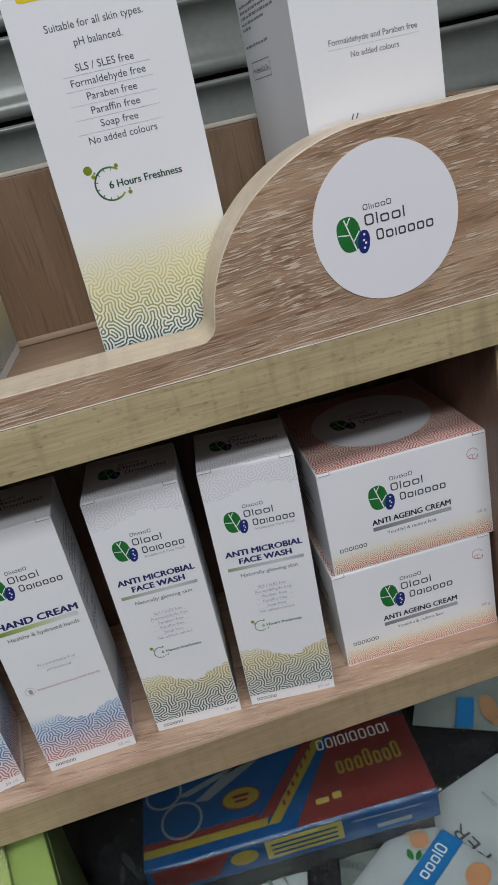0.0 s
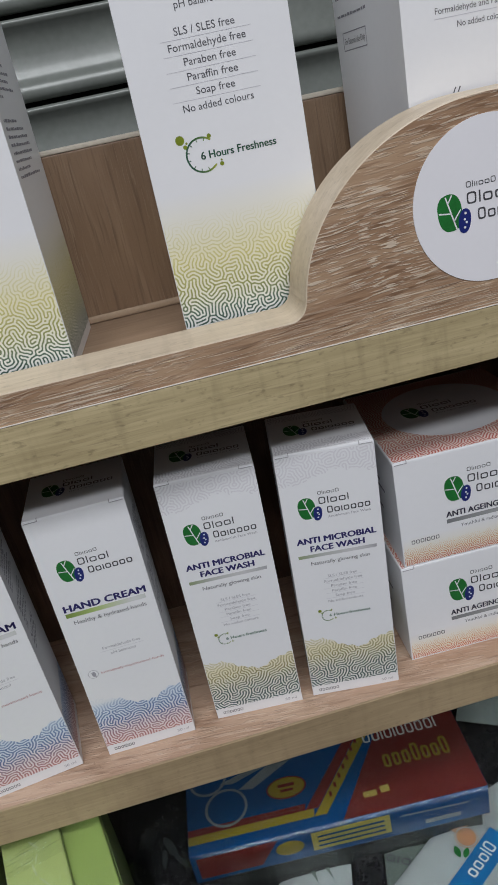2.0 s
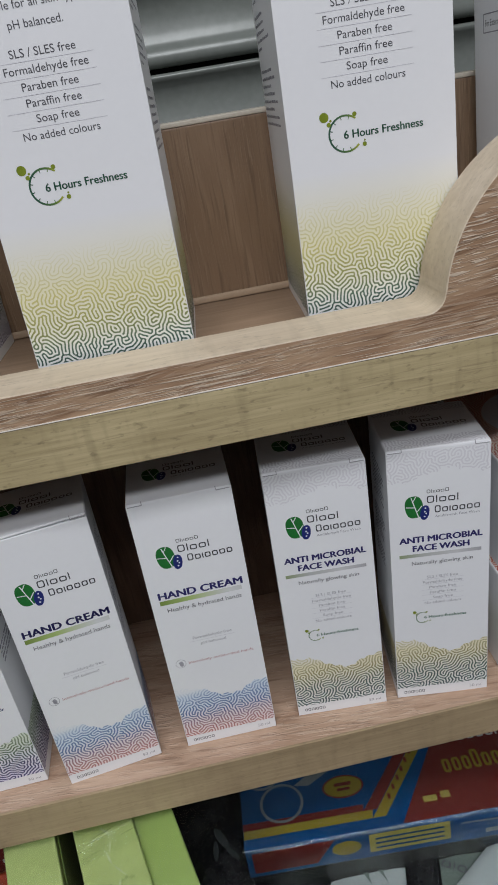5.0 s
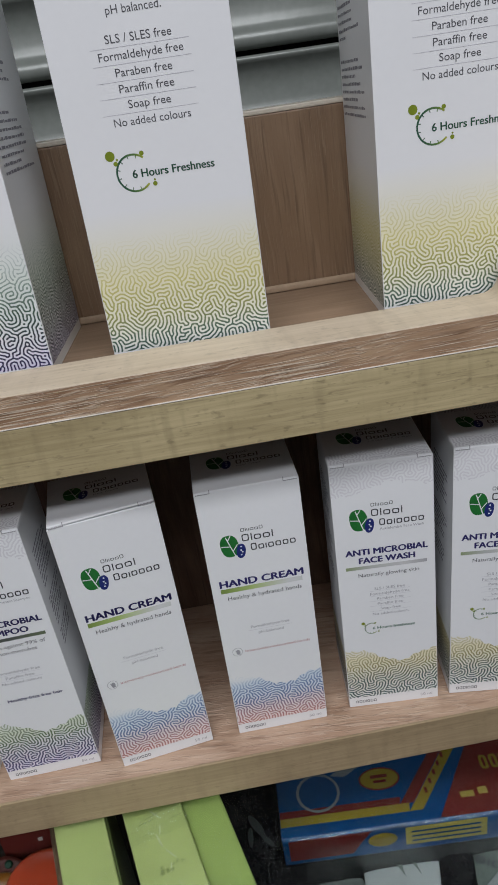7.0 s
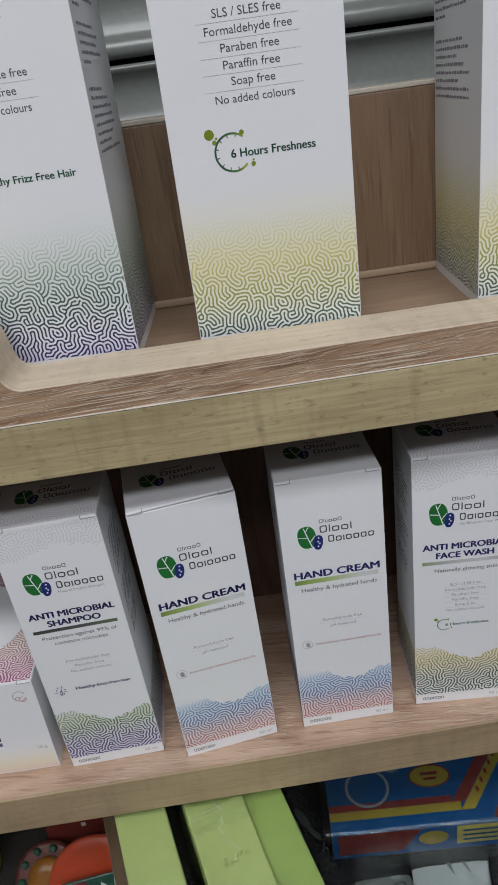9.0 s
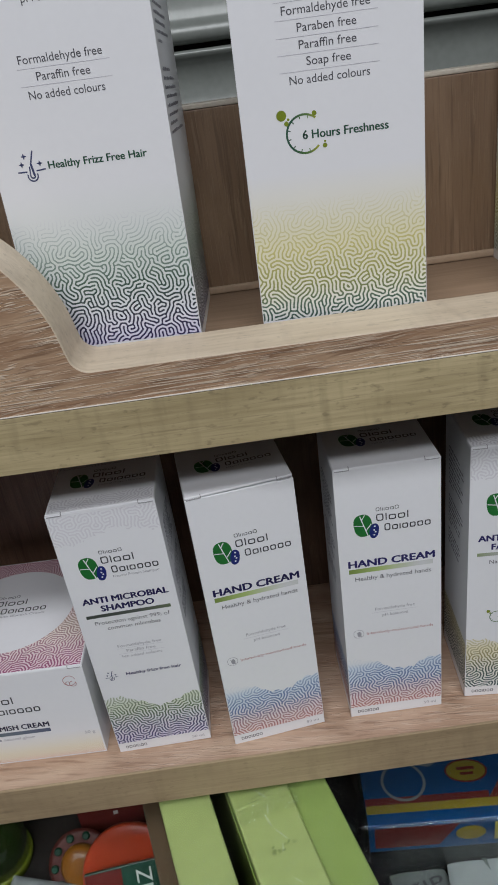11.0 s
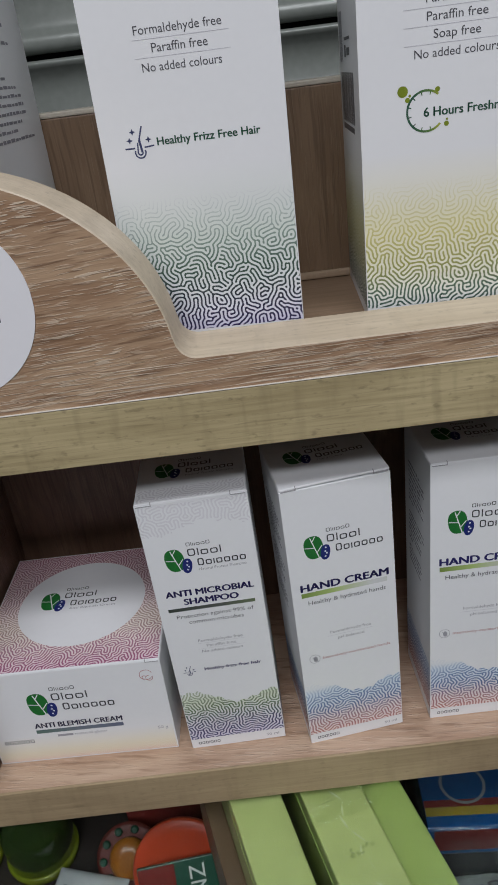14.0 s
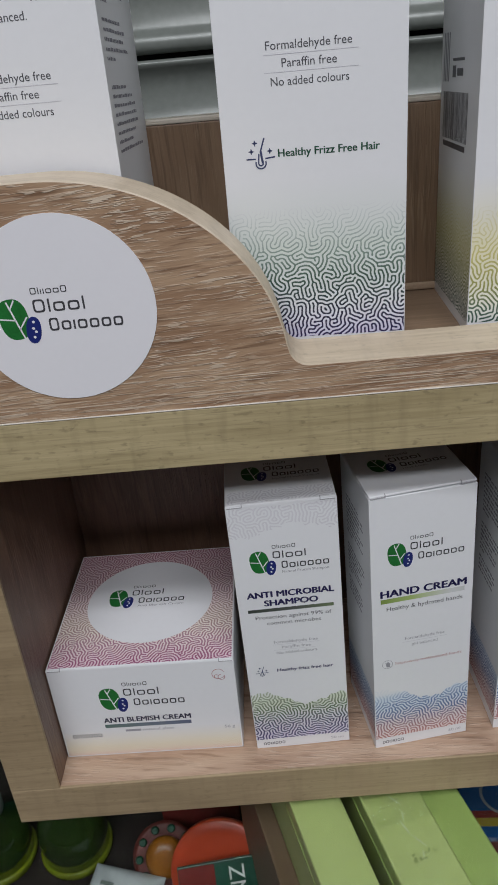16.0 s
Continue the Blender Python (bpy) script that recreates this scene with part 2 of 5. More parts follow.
# ---- the display stand ----
HALF_IN, HALF_OUT, FRONT, BACK, TRAY_BACK, TRAY = 0.2345, 0.258, 0.0, 0.128, 0.101, 0.2010
LOW_FRONT, LOW_TOP, LOW_UNDER = 0.0048, 0.0, -0.0218
UP_UNDER, UP_TOP, LIP, ARCH = 0.171, 0.194, 0.2065, 0.273
stand = thing("display_stand", "two-tier wood-laminate counter display stand with arched ends", "display stand")
part("bottom_board", block(-HALF_OUT, HALF_OUT, LOW_FRONT + 0.001, BACK + 0.02, LOW_UNDER, LOW_TOP, 0.0006), M_FLOOR, stand, "pinkish wood-grain bottom board")
part("edge_band", block(-HALF_OUT, HALF_OUT, LOW_FRONT, LOW_FRONT + 0.0015, LOW_UNDER, LOW_TOP + 0.0004, 0.0004), M_EDGE_LOW, stand, "tan edge band of the bottom board")
for s in (-1, 1):
    x0, x1 = sorted((s * HALF_IN, s * HALF_OUT))
    part("side_panel", block(x0, x1, LOW_FRONT + 0.0015, BACK + 0.02, LOW_TOP, UP_UNDER, 0.0005), M_INNER_SHADED, stand)
    part("edge_band", block(x0, x1, LOW_FRONT, LOW_FRONT + 0.0015, LOW_TOP + 0.0004, UP_UNDER, 0.0004), M_EDGE_LOW, stand, "tan edge band of the side panel")
part("back_panel", block(-HALF_IN, HALF_IN, BACK, BACK + 0.018, LOW_TOP, UP_UNDER, 0.0005), M_INNER_SHADED, stand, "reddish-brown back panel with shade put into its colour")
part("shelf_board", block(-HALF_OUT, HALF_OUT, FRONT + 0.0015, BACK + 0.02, UP_UNDER, UP_TOP, 0.0006), M_BACK, stand, "brown wood-grain upper shelf board")
part("edge_band", block(-HALF_OUT, HALF_OUT, FRONT - 0.0004, FRONT + 0.0015, UP_UNDER, UP_TOP - 0.0006, 0.0003), M_EDGE, stand, "beige edge band of the upper shelf")
# Pale strip painted in for the glint along the shelf's upper front edge.
part("glint_line", block(-HALF_OUT, HALF_OUT, FRONT - 0.0006, FRONT + 0.0015, UP_TOP - 0.0004, UP_TOP, 0.00015), M_GLINT, stand, "thin pale glossy strip painted for the edge glint")


def fascia_outline():
    """Low lip in the middle, quarter-round arch at each end."""
    r, x = 0.0070, 0.1058
    right = [(0.0, LIP), (x - 0.03, LIP)]
    for i in range(13):  # rounded inner corner of the notch
        a = math.radians(-90 + 84 * i / 12)
        right.append((x + r * math.cos(a), LIP + r + r * math.sin(a)))
    cx, ax, az = 0.1900, 0.0773, ARCH - LIP
    for i in range(49):
        a = math.radians(173 - 83 * i / 48)
        right.append((cx + ax * math.cos(a), LIP + az * math.sin(a)))
    right += [(HALF_OUT - 0.004, ARCH), (HALF_OUT, ARCH - 0.004), (HALF_OUT, UP_TOP)]
    left = [(-x, z) for x, z in right[:0:-1]]
    return left + right


bm = prism(fascia_outline(), FRONT, FRONT + 0.0268)
rim = [e for e in bm.edges if all(v.co.y < FRONT + 0.001 for v in e.verts) and e.verts[0].co.z > UP_TOP + 0.003 and e.verts[1].co.z > UP_TOP + 0.003]
bmesh.ops.bevel(bm, geom=rim, offset=0.0005, segments=2, profile=0.5, affect="EDGES", material=1)
part("fascia", bm, [M_FASCIA, M_CUT], stand, "brown grained fascia with pale cut edges")
part("tray_floor", block(-HALF_OUT + 0.018, HALF_OUT - 0.018, FRONT + 0.0270, TRAY_BACK, UP_TOP, TRAY, 0.0004), M_BACKFLOOR, stand)
part("tray_back", block(-HALF_OUT, HALF_OUT, TRAY_BACK, TRAY_BACK + 0.018, UP_TOP, 0.2810, 0.0008), M_BACK, stand)
part("edge_band", block(-HALF_OUT, HALF_OUT, TRAY_BACK - 0.0003, TRAY_BACK + 0.018, 0.2810, 0.2832, 0.0006), M_PALE, stand, "pale edge band of the tray back")
part("tray_strip", block(-HALF_OUT + 0.018, HALF_OUT - 0.018, TRAY_BACK - 0.0025, TRAY_BACK - 0.0002, TRAY + 0.0002, TRAY + 0.0036, 0.0010), M_STRIP, stand, "thin light wood strip along the tray back")
for s in (-1, 1):
    x0, x1 = sorted((s * (HALF_OUT - 0.018), s * HALF_OUT))
    part("tray_end", block(x0, x1, FRONT + 0.0268, TRAY_BACK, UP_TOP, ARCH, 0.0006), [M_BACK], stand)

# ---- printing on cards ----
LAMBDA, CELL = 0.00142, 0.00142 / 5
EPS = 0.00007


def maze_tile(n=280):
    """A periodic labyrinth of even line width, grown from noise as stripes that repel one another."""
    rng = np.random.default_rng(7)
    u = 0.1 * rng.standard_normal((n, n))
    k = np.fft.fftfreq(n) * 5
    grow = 0.9 - (1 - k[:, None] ** 2 - k[None, :] ** 2) ** 2
    for _ in range(220):
        u = np.fft.ifft2(np.fft.fft2(u - 0.5 * u ** 3) / (1 - 0.5 * np.maximum(grow, -40.0))).real
    return u / u.std()


MAZE = maze_tile()


def maze(u0, u1, v0, v1, inside=None, level=0.0, shift=(0, 0)):
    """The part of the labyrinth in a rectangle, as flat polygons by marching squares; inside(u, v) trims it."""
    nu, nv = int((u1 - u0) / CELL), int((v1 - v0) / CELL)
    su, sv = (u1 - u0) / nu, (v1 - v0) / nv
    i = np.arange(nu + 1)[:, None] + shift[0]
    j = np.arange(nv + 1)[None, :] + shift[1]
    f = MAZE[i % MAZE.shape[0], j % MAZE.shape[1]] - (level(v0 + np.arange(nv + 1)[None, :] * sv) if callable(level) else level)
    if inside is not None:
        uu = u0 + np.arange(nu + 1)[:, None] * su + 0 * j
        vv = v0 + np.arange(nv + 1)[None, :] * sv + 0 * i
        f = np.minimum(f, np.clip(inside(uu, vv) / LAMBDA * 3, -3, 3))
    verts, faces, known = [], [], {}

    def corner(a, b):
        key = (a, b)
        if key not in known:
            known[key] = len(verts)
            verts.append((u0 + a * su, v0 + b * sv))
        return known[key]

    def cross(a, b, c, d):
        key = (a, b, c, d) if (a, b) < (c, d) else (c, d, a, b)
        if key not in known:
            fa, fb = f[a, b], f[c, d]
            w = fa / (fa - fb)
            known[key] = len(verts)
            verts.append((u0 + (a + (c - a) * w) * su, v0 + (b + (d - b) * w) * sv))
        return known[key]

    for a in range(nu):
        for b in range(nv):
            ring = ((a, b), (a + 1, b), (a + 1, b + 1), (a, b + 1))
            on = [f[p] > 0 for p in ring]
            if not any(on):
                continue
            poly = []
            for k in range(4):
                p, q = ring[k], ring[(k + 1) % 4]
                if on[k]:
                    poly.append(corner(*p))
                if on[k] != on[(k + 1) % 4]:
                    poly.append(cross(*p, *q))
            if len(poly) > 2:
                faces.append(poly)
    return verts, faces


def maze_fine(k, u0, u1, v0, v1, **more):
    """The same labyrinth at a smaller size."""
    verts, faces = maze(u0 / k, u1 / k, v0 / k, v1 / k, **more)
    return [(u * k, v * k) for u, v in verts], faces


def front_of(w, d, h):
    return lambda u, v: (u, -EPS, v)


def top_of(w, d, h):
    return lambda u, v: (u, v, h + 0.0006 + EPS)


def right_of(w, d, h):
    return lambda u, v: (w / 2 + EPS, u, v)


def left_of(w, d, h):
    return lambda u, v: (-w / 2 - EPS, d - u, v)


def printed(name, flat, face, material, parent, label="", lift=0.0):
    """A flat print laid on a face of a carton."""
    verts, faces = flat
    me = bpy.data.meshes.new(name)
    a, b, c = (Vector(face(*p)) for p in ((0, 0), (1, 0), (0, 1)))
    n = (b - a).cross(c - a).normalized()
    pts = [(Vector(face(u, v)) + n * lift)[:] for u, v in verts]
    me.from_pydata(pts, [], faces)
    me.materials.append(material)
    ob = new(name, me)
    ob.parent = parent
    if parent.name in LIDS:
        ob.parent = (LIDS if n.z > 0.7 else PANELS)[parent.name]
    if label:
        ob["label"] = label
    if name in ("maze_print", "word_mark", "dark_word", "wrap_glints", "smudges"):
        ob["kind"] = "stuff"
    return ob


def join(*flats):
    verts, faces = [], []
    for v, f in flats:
        n = len(verts)
        verts += list(v)
        faces += [[i + n for i in p] for p in f]
    return verts, faces


def bar(u0, u1, v0, v1, slope=0.0):
    return [(u0, v0), (u1, v0 + slope), (u1, v1 + slope), (u0, v1)], [[0, 1, 2, 3]]


def pill(u0, u1, v0, v1):
    """A bar with round ends."""
    r, c = (v1 - v0) / 2, (v0 + v1) / 2
    pts = [(u1 - r + r * math.cos(a), c + r * math.sin(a)) for a in np.linspace(-math.pi / 2, math.pi / 2, 7)]
    pts += [(u0 + r + r * math.cos(a), c + r * math.sin(a)) for a in np.linspace(math.pi / 2, 1.5 * math.pi, 7)]
    return pts, [list(range(len(pts)))]


def oval(cu, cv, a, b, n=28, power=1.0, tilt=0.0):
    pts = []
    for t in np.linspace(0, 2 * math.pi, n, endpoint=False):
        c, s = math.cos(t), math.sin(t)
        x, y = a * math.copysign(abs(c) ** power, c), b * math.copysign(abs(s) ** power, s)
        pts.append((cu + x * math.cos(tilt) - y * math.sin(tilt), cv + x * math.sin(tilt) + y * math.cos(tilt)))
    return pts, [list(range(n))]


def arc(cu, cv, r, width, a0, a1, n=24):
    verts, faces = [], []
    for i in range(n + 1):
        t = math.radians(a0 + (a1 - a0) * i / n)
        for rr in (r - width / 2, r + width / 2):
            verts.append((cu + rr * math.cos(t), cv + rr * math.sin(t)))
        if i:
            k = 2 * i
            faces.append([k - 2, k - 1, k + 1, k])
    return verts, faces


def stroke(u0, v0, u1, v1, width):
    d = Vector((u1 - u0, v1 - v0)).normalized() * width / 2
    return [(u0 + d.y, v0 - d.x), (u1 + d.y, v1 - d.x), (u1 - d.y, v1 + d.x), (u0 - d.y, v0 + d.x)], [[0, 1, 2, 3]]


GLYPHS = {}


def words(text, u0, u1, base, cap, bold=0.0):
    """A line of lettering in the built-in font, fitted between u0 and u1, its capitals cap high."""
    key = text
    if key not in GLYPHS:
        cu = bpy.data.curves.new("lettering", "FONT")
        cu.body, cu.size, cu.resolution_u = text, 1.0, 3
        ob = new("lettering", cu)
        me = bpy.data.meshes.new_from_object(ob)
        GLYPHS[key] = [v.co.xy[:] for v in me.vertices], [list(p.vertices) for p in me.polygons]
        bpy.data.objects.remove(ob)
        bpy.data.curves.remove(cu)
        bpy.data.meshes.remove(me)
    verts, faces = GLYPHS[key]
    lo, hi = min(v[0] for v in verts), max(v[0] for v in verts)
    sx, sy = (u1 - u0) / (hi - lo), cap / 0.729
    line = [(u0 + (x - lo) * sx, base + y * sy) for x, y in verts], faces
    if bold:  # thickened by overprinting
        k = bold * cap
        return join(*[([(x + a * k, y + b * k) for x, y in line[0]], faces) for a, b in ((-1, 0), (1, 0), (0, 0.5), (0, -0.5))])
    return line


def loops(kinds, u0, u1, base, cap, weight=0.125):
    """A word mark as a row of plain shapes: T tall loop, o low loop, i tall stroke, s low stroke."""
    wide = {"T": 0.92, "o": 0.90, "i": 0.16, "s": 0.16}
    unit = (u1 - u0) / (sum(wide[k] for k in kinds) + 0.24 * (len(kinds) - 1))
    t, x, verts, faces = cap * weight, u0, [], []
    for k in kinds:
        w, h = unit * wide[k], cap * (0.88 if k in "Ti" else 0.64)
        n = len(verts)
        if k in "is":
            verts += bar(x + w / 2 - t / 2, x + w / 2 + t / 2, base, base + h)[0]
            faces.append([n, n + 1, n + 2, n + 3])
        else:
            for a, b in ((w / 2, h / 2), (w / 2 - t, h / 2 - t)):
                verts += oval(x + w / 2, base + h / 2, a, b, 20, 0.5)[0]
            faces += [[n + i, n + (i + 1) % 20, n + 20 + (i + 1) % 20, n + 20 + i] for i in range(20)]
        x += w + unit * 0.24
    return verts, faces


def word_mark(parent, face, cu, cv, s, sub=None):
    """The maker's mark: green leaf with white veins, blue drop with white dots, and plain blocks for the words."""
    k = 0.001 * s

    def at(u, v):
        return cu + u * k, cv + v * k

    printed("leaf_mark", oval(*at(-15.3, -2.6), 4.9 * k, 6.9 * k, 28, 0.8, 0.12), face, M_LEAF, parent, "green leaf mark")
    veins = [stroke(*at(-16.8, 3.4), *at(-13.0, -9.0), 0.55 * k), stroke(*at(-14.9, -2.9), *at(-19.8, -2.2), 0.5 * k),
             stroke(*at(-14.0, -6.0), *at(-11.0, -2.0), 0.5 * k), stroke(*at(-15.9, 1.0), *at(-14.2, 3.8), 0.5 * k)]
    printed("leaf_veins", join(*veins), face, M_STICKER, parent, "white leaf veins", 0.00006)
    printed("drop_mark", oval(*at(-9.6, -6.6), 2.5 * k, 4.6 * k, 20, 0.9, -0.15), face, M_DROP, parent, "dark blue drop mark", 0.00003)
    dots = [oval(*at(-9.4 + a, b), 0.5 * k, 0.5 * k, 8) for a, b in ((0.2, -3.8), (-0.2, -6.0), (0.5, -7.2), (-0.3, -9.0))]
    printed("drop_dots", join(*dots), face, M_STICKER, parent, "white dots", 0.00009)
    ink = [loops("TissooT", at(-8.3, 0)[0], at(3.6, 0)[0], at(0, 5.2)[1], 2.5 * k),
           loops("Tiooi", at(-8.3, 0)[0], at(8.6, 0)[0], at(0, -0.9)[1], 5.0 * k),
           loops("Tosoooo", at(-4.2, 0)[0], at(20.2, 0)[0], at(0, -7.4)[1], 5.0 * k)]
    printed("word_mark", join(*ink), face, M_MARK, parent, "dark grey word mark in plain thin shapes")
    if sub:
        a, b = at(-4.2, -10.4), at(20.0 if len(sub) > 11 else 9.0, 0)
        printed("sub_line", words(sub, a[0], b[0], a[1], 1.7 * k), face, M_GREY, parent)


def clock_icon(parent, face, cu, cv, r, small=False):
    flats = [arc(cu, cv, r, r * 0.11, 50, 318)]
    flats += [stroke(cu + r * 0.8 * math.cos(a), cv + r * 0.8 * math.sin(a), cu + r * 0.95 * math.cos(a), cv + r * 0.95 * math.sin(a), r * 0.05)
              for a in (math.radians(x) for x in (75, 105, 135, 165, 195, 225, 255, 285))]
    printed("clock_ring", join(*flats), face, M_RING, parent, "green clock ring")
    balls = [oval(cu + r * x, cv + r * y, r * q, r * q, 14) for x, y, q in
             ((-1.22, 1.05, 0.28), (-0.97, 0.62, 0.13), (-0.85, 0.82, 0.07), (0.6, 1.0, 0.13), (1.08, -0.72, 0.13), (1.1, -0.5, 0.06))]
    printed("clock_balls", join(*balls), face, M_BALL, parent, "lime green balls")


def carton_blank(name, label, group, w, d, h, tuck=True):
    """A folding carton: origin in the middle of the bottom front edge."""
    ob = thing(name, label, "carton", group)
    part("body", block(-w / 2, w / 2, 0, d, 0, h, 0.0003), M_CARD, ob)
    bm = block(-w / 2 + 0.0002, w / 2 - 0.0002, 0.0001, d - 0.0003, h - 0.0004, h + 0.0006, 0.0004)
    part("lid_flap", bm, M_CARD, ob)
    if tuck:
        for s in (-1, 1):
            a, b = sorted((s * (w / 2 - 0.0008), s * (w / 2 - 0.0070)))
            # Thin grey blocks whose colour stands for the shade inside the slit.
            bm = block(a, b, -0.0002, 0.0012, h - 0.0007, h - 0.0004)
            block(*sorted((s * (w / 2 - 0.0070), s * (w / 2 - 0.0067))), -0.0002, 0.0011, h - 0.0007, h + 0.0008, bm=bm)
            part("tuck_slit", bm, M_SLIT, LIDS[ob.name], "grey strip painted as the shaded slit beside the tuck flap")
    return ob


M_SLIT = plain("card_slit_shade", (0.36, 0.36, 0.37), 0.7)
M_MARK = plain("dark_grey_ink", (0.05, 0.05, 0.056), 0.45)
M_RING = gradient("clock_ring_ink", [(0.0, (0.03, 0.10, 0.06)), (0.5, (0.10, 0.20, 0.05)), (1.0, (0.55, 0.55, 0.05))], -0.014, -0.003, "X")
M_BALL = plain("lime_ink", (0.20, 0.26, 0.02), 0.35, grain=0.3, scale=300)
WHITE = (0.79, 0.805, 0.815)
M_MAZE_YELLOW = gradient("yellow_green_print", [(0.0, (0.036, 0.088, 0.074)), (0.14, (0.080, 0.145, 0.098)), (0.34, (0.31, 0.33, 0.10)), (0.60, (0.60, 0.56, 0.21)), (0.84, (0.73, 0.70, 0.44)), (1.0, (0.79, 0.785, 0.70))], 0.004, 0.0480)
M_WASH_YELLOW = gradient("yellow_wash_print", [(0.0, (0.76, 0.79, 0.77)), (0.22, (0.79, 0.79, 0.68)), (0.55, (0.80, 0.775, 0.55)), (0.80, (0.80, 0.795, 0.70)), (1.0, WHITE)], 0.004, 0.0575, rough=0.36)
M_MAZE_INDIGO = gradient("indigo_green_print", [(0.0, (0.022, 0.016, 0.095)), (0.12, (0.018, 0.018, 0.068)), (0.26, (0.025, 0.038, 0.055)), (0.48, (0.060, 0.115, 0.085)), (0.66, (0.24, 0.33, 0.28)), (0.84, (0.52, 0.59, 0.56)), (1.0, (0.77, 0.79, 0.79))], 0.004, 0.0530)
M_WASH_INDIGO = gradient("green_wash_print", [(0.0, (0.70, 0.69, 0.83)), (0.25, (0.75, 0.78, 0.80)), (0.6, (0.70, 0.76, 0.71)), (1.0, WHITE)], 0.004, 0.062, rough=0.36)
M_MAZE_HAND = gradient("red_blue_print", [(0.0, (0.50, 0.17, 0.13)), (0.35, (0.38, 0.22, 0.24)), (0.55, (0.11, 0.16, 0.31)), (0.78, (0.17, 0.26, 0.44)), (0.92, (0.40, 0.50, 0.64)), (1.0, (0.74, 0.77, 0.80))], 0.004, 0.0395, wobble=0.008)
M_WASH_HAND = gradient("pink_blue_wash_print", [(0.0, (0.80, 0.68, 0.66)), (0.4, (0.77, 0.71, 0.73)), (0.62, (0.66, 0.73, 0.82)), (0.84, (0.64, 0.73, 0.82)), (1.0, WHITE)], 0.004, 0.0365, rough=0.36)
M_MAZE_FACE = gradient("olive_teal_print", [(0.0, (0.030, 0.075, 0.090)), (0.45, (0.070, 0.115, 0.095)), (0.72, (0.34, 0.31, 0.14)), (1.0, (0.64, 0.60, 0.40))], 0.004, 0.040, wobble=0.006)
M_WASH_FACE = gradient("pale_yellow_wash_print", [(0.0, (0.72, 0.77, 0.76)), (0.5, (0.77, 0.76, 0.66)), (0.8, (0.79, 0.74, 0.52)), (1.0, WHITE)], 0.004, 0.0385, rough=0.36)
M_MAZE_HAIR = gradient("indigo_olive_print", [(0.0, (0.075, 0.065, 0.20)), (0.4, (0.075, 0.080, 0.15)), (0.7, (0.13, 0.19, 0.10)), (1.0, (0.42, 0.48, 0.36))], 0.004, 0.040, wobble=0.006)
M_WASH_HAIR = gradient("pale_green_wash_print", [(0.0, (0.66, 0.65, 0.79)), (0.5, (0.72, 0.74, 0.76)), (0.8, (0.68, 0.75, 0.60)), (1.0, WHITE)], 0.004, 0.0385, rough=0.36)
M_MAZE_PALE = plain("pale_grey_spot_varnish", (0.715, 0.715, 0.74), 0.25, grain=0.02)
M_MAZE_ROSE = gradient("magenta_foil_print", [(0.0, (0.50, 0.16, 0.30)), (0.18, (0.60, 0.34, 0.42)), (0.36, (0.68, 0.54, 0.46)), (0.6, (0.60, 0.42, 0.45)), (1.0, (0.52, 0.26, 0.33))], 0.0, 0.088, "Y", 0.25, 0.3)
M_MAZE_RED = gradient("red_foil_print", [(0.0, (0.50, 0.10, 0.075)), (0.25, (0.58, 0.24, 0.18)), (0.6, (0.54, 0.20, 0.14)), (1.0, (0.46, 0.12, 0.09))], 0.0, 0.088, "Y", 0.3, 0.25)
M_MAZE_STRIP = gradient("red_yellow_print", [(0.0, (0.52, 0.09, 0.06)), (0.5, (0.60, 0.28, 0.12)), (1.0, (0.74, 0.62, 0.36))], 0.0, 0.013)
M_WASH_STRIP = gradient("cream_yellow_wash_print", [(0.0, (0.79, 0.70, 0.62)), (0.35, (0.80, 0.76, 0.62)), (1.0, WHITE)], 0.0, 0.017, rough=0.36)
# Foil bars: the gradients paint in what the foil would reflect.
M_FOIL_GREEN = gradient("green_foil_painted_sheen", [(0.0, (0.26, 0.38, 0.09)), (0.38, (0.52, 0.68, 0.24)), (0.62, (0.70, 0.78, 0.55)), (0.85, (0.86, 0.88, 0.88)), (1.0, (0.80, 0.83, 0.80))], -0.019, 0.019, "X", 0.16, 0.25)
M_FOIL_FACE = gradient("silver_foil_painted_sheen", [(0.0, (0.40, 0.50, 0.26)), (0.3, (0.70, 0.73, 0.69)), (0.7, (0.88, 0.88, 0.89)), (1.0, (0.60, 0.61, 0.63))], -0.019, 0.019, "X", 0.16, 0.35)
M_FOIL_HAIR = gradient("dark_foil_painted_sheen", [(0.0, (0.10, 0.12, 0.10)), (0.6, (0.17, 0.19, 0.17)), (1.0, (0.24, 0.30, 0.18))], -0.019, 0.019, "X", 0.25, 0.45)
M_FOIL_CREAM = gradient("grey_foil_painted_sheen", [(0.0, (0.32, 0.34, 0.35)), (0.5, (0.52, 0.54, 0.54)), (1.0, (0.66, 0.68, 0.68))], -0.024, 0.02, "X", 0.25, 0.45)
M_FOIL_BLUE = gradient("blue_foil_painted_sheen", [(0.0, (0.16, 0.28, 0.24)), (0.5, (0.24, 0.30, 0.36)), (1.0, (0.20, 0.24, 0.36))], -0.024, 0.02, "X", 0.25, 0.45)


def cloud_edge(height, sway, phase):
    """Height of a scalloped upper edge of a print at u: lowest right of the middle, with a billow beside it."""
    def edge(u):
        puffs = np.abs(np.sin(u * 640.0 + phase)) * 0.0012 + np.abs(np.sin(u * 275.0 + phase * 2)) * 0.0010
        a = (u - 0.0045) / 0.0155
        rise = np.where(u > 0.0045, np.minimum(1.0, a), np.minimum(1.0, -a * 0.72))
        return height + sway * np.where(u > 0.0045, 0.78, 1.35) * rise * rise * (3 - 2 * rise) + puffs
    return edge


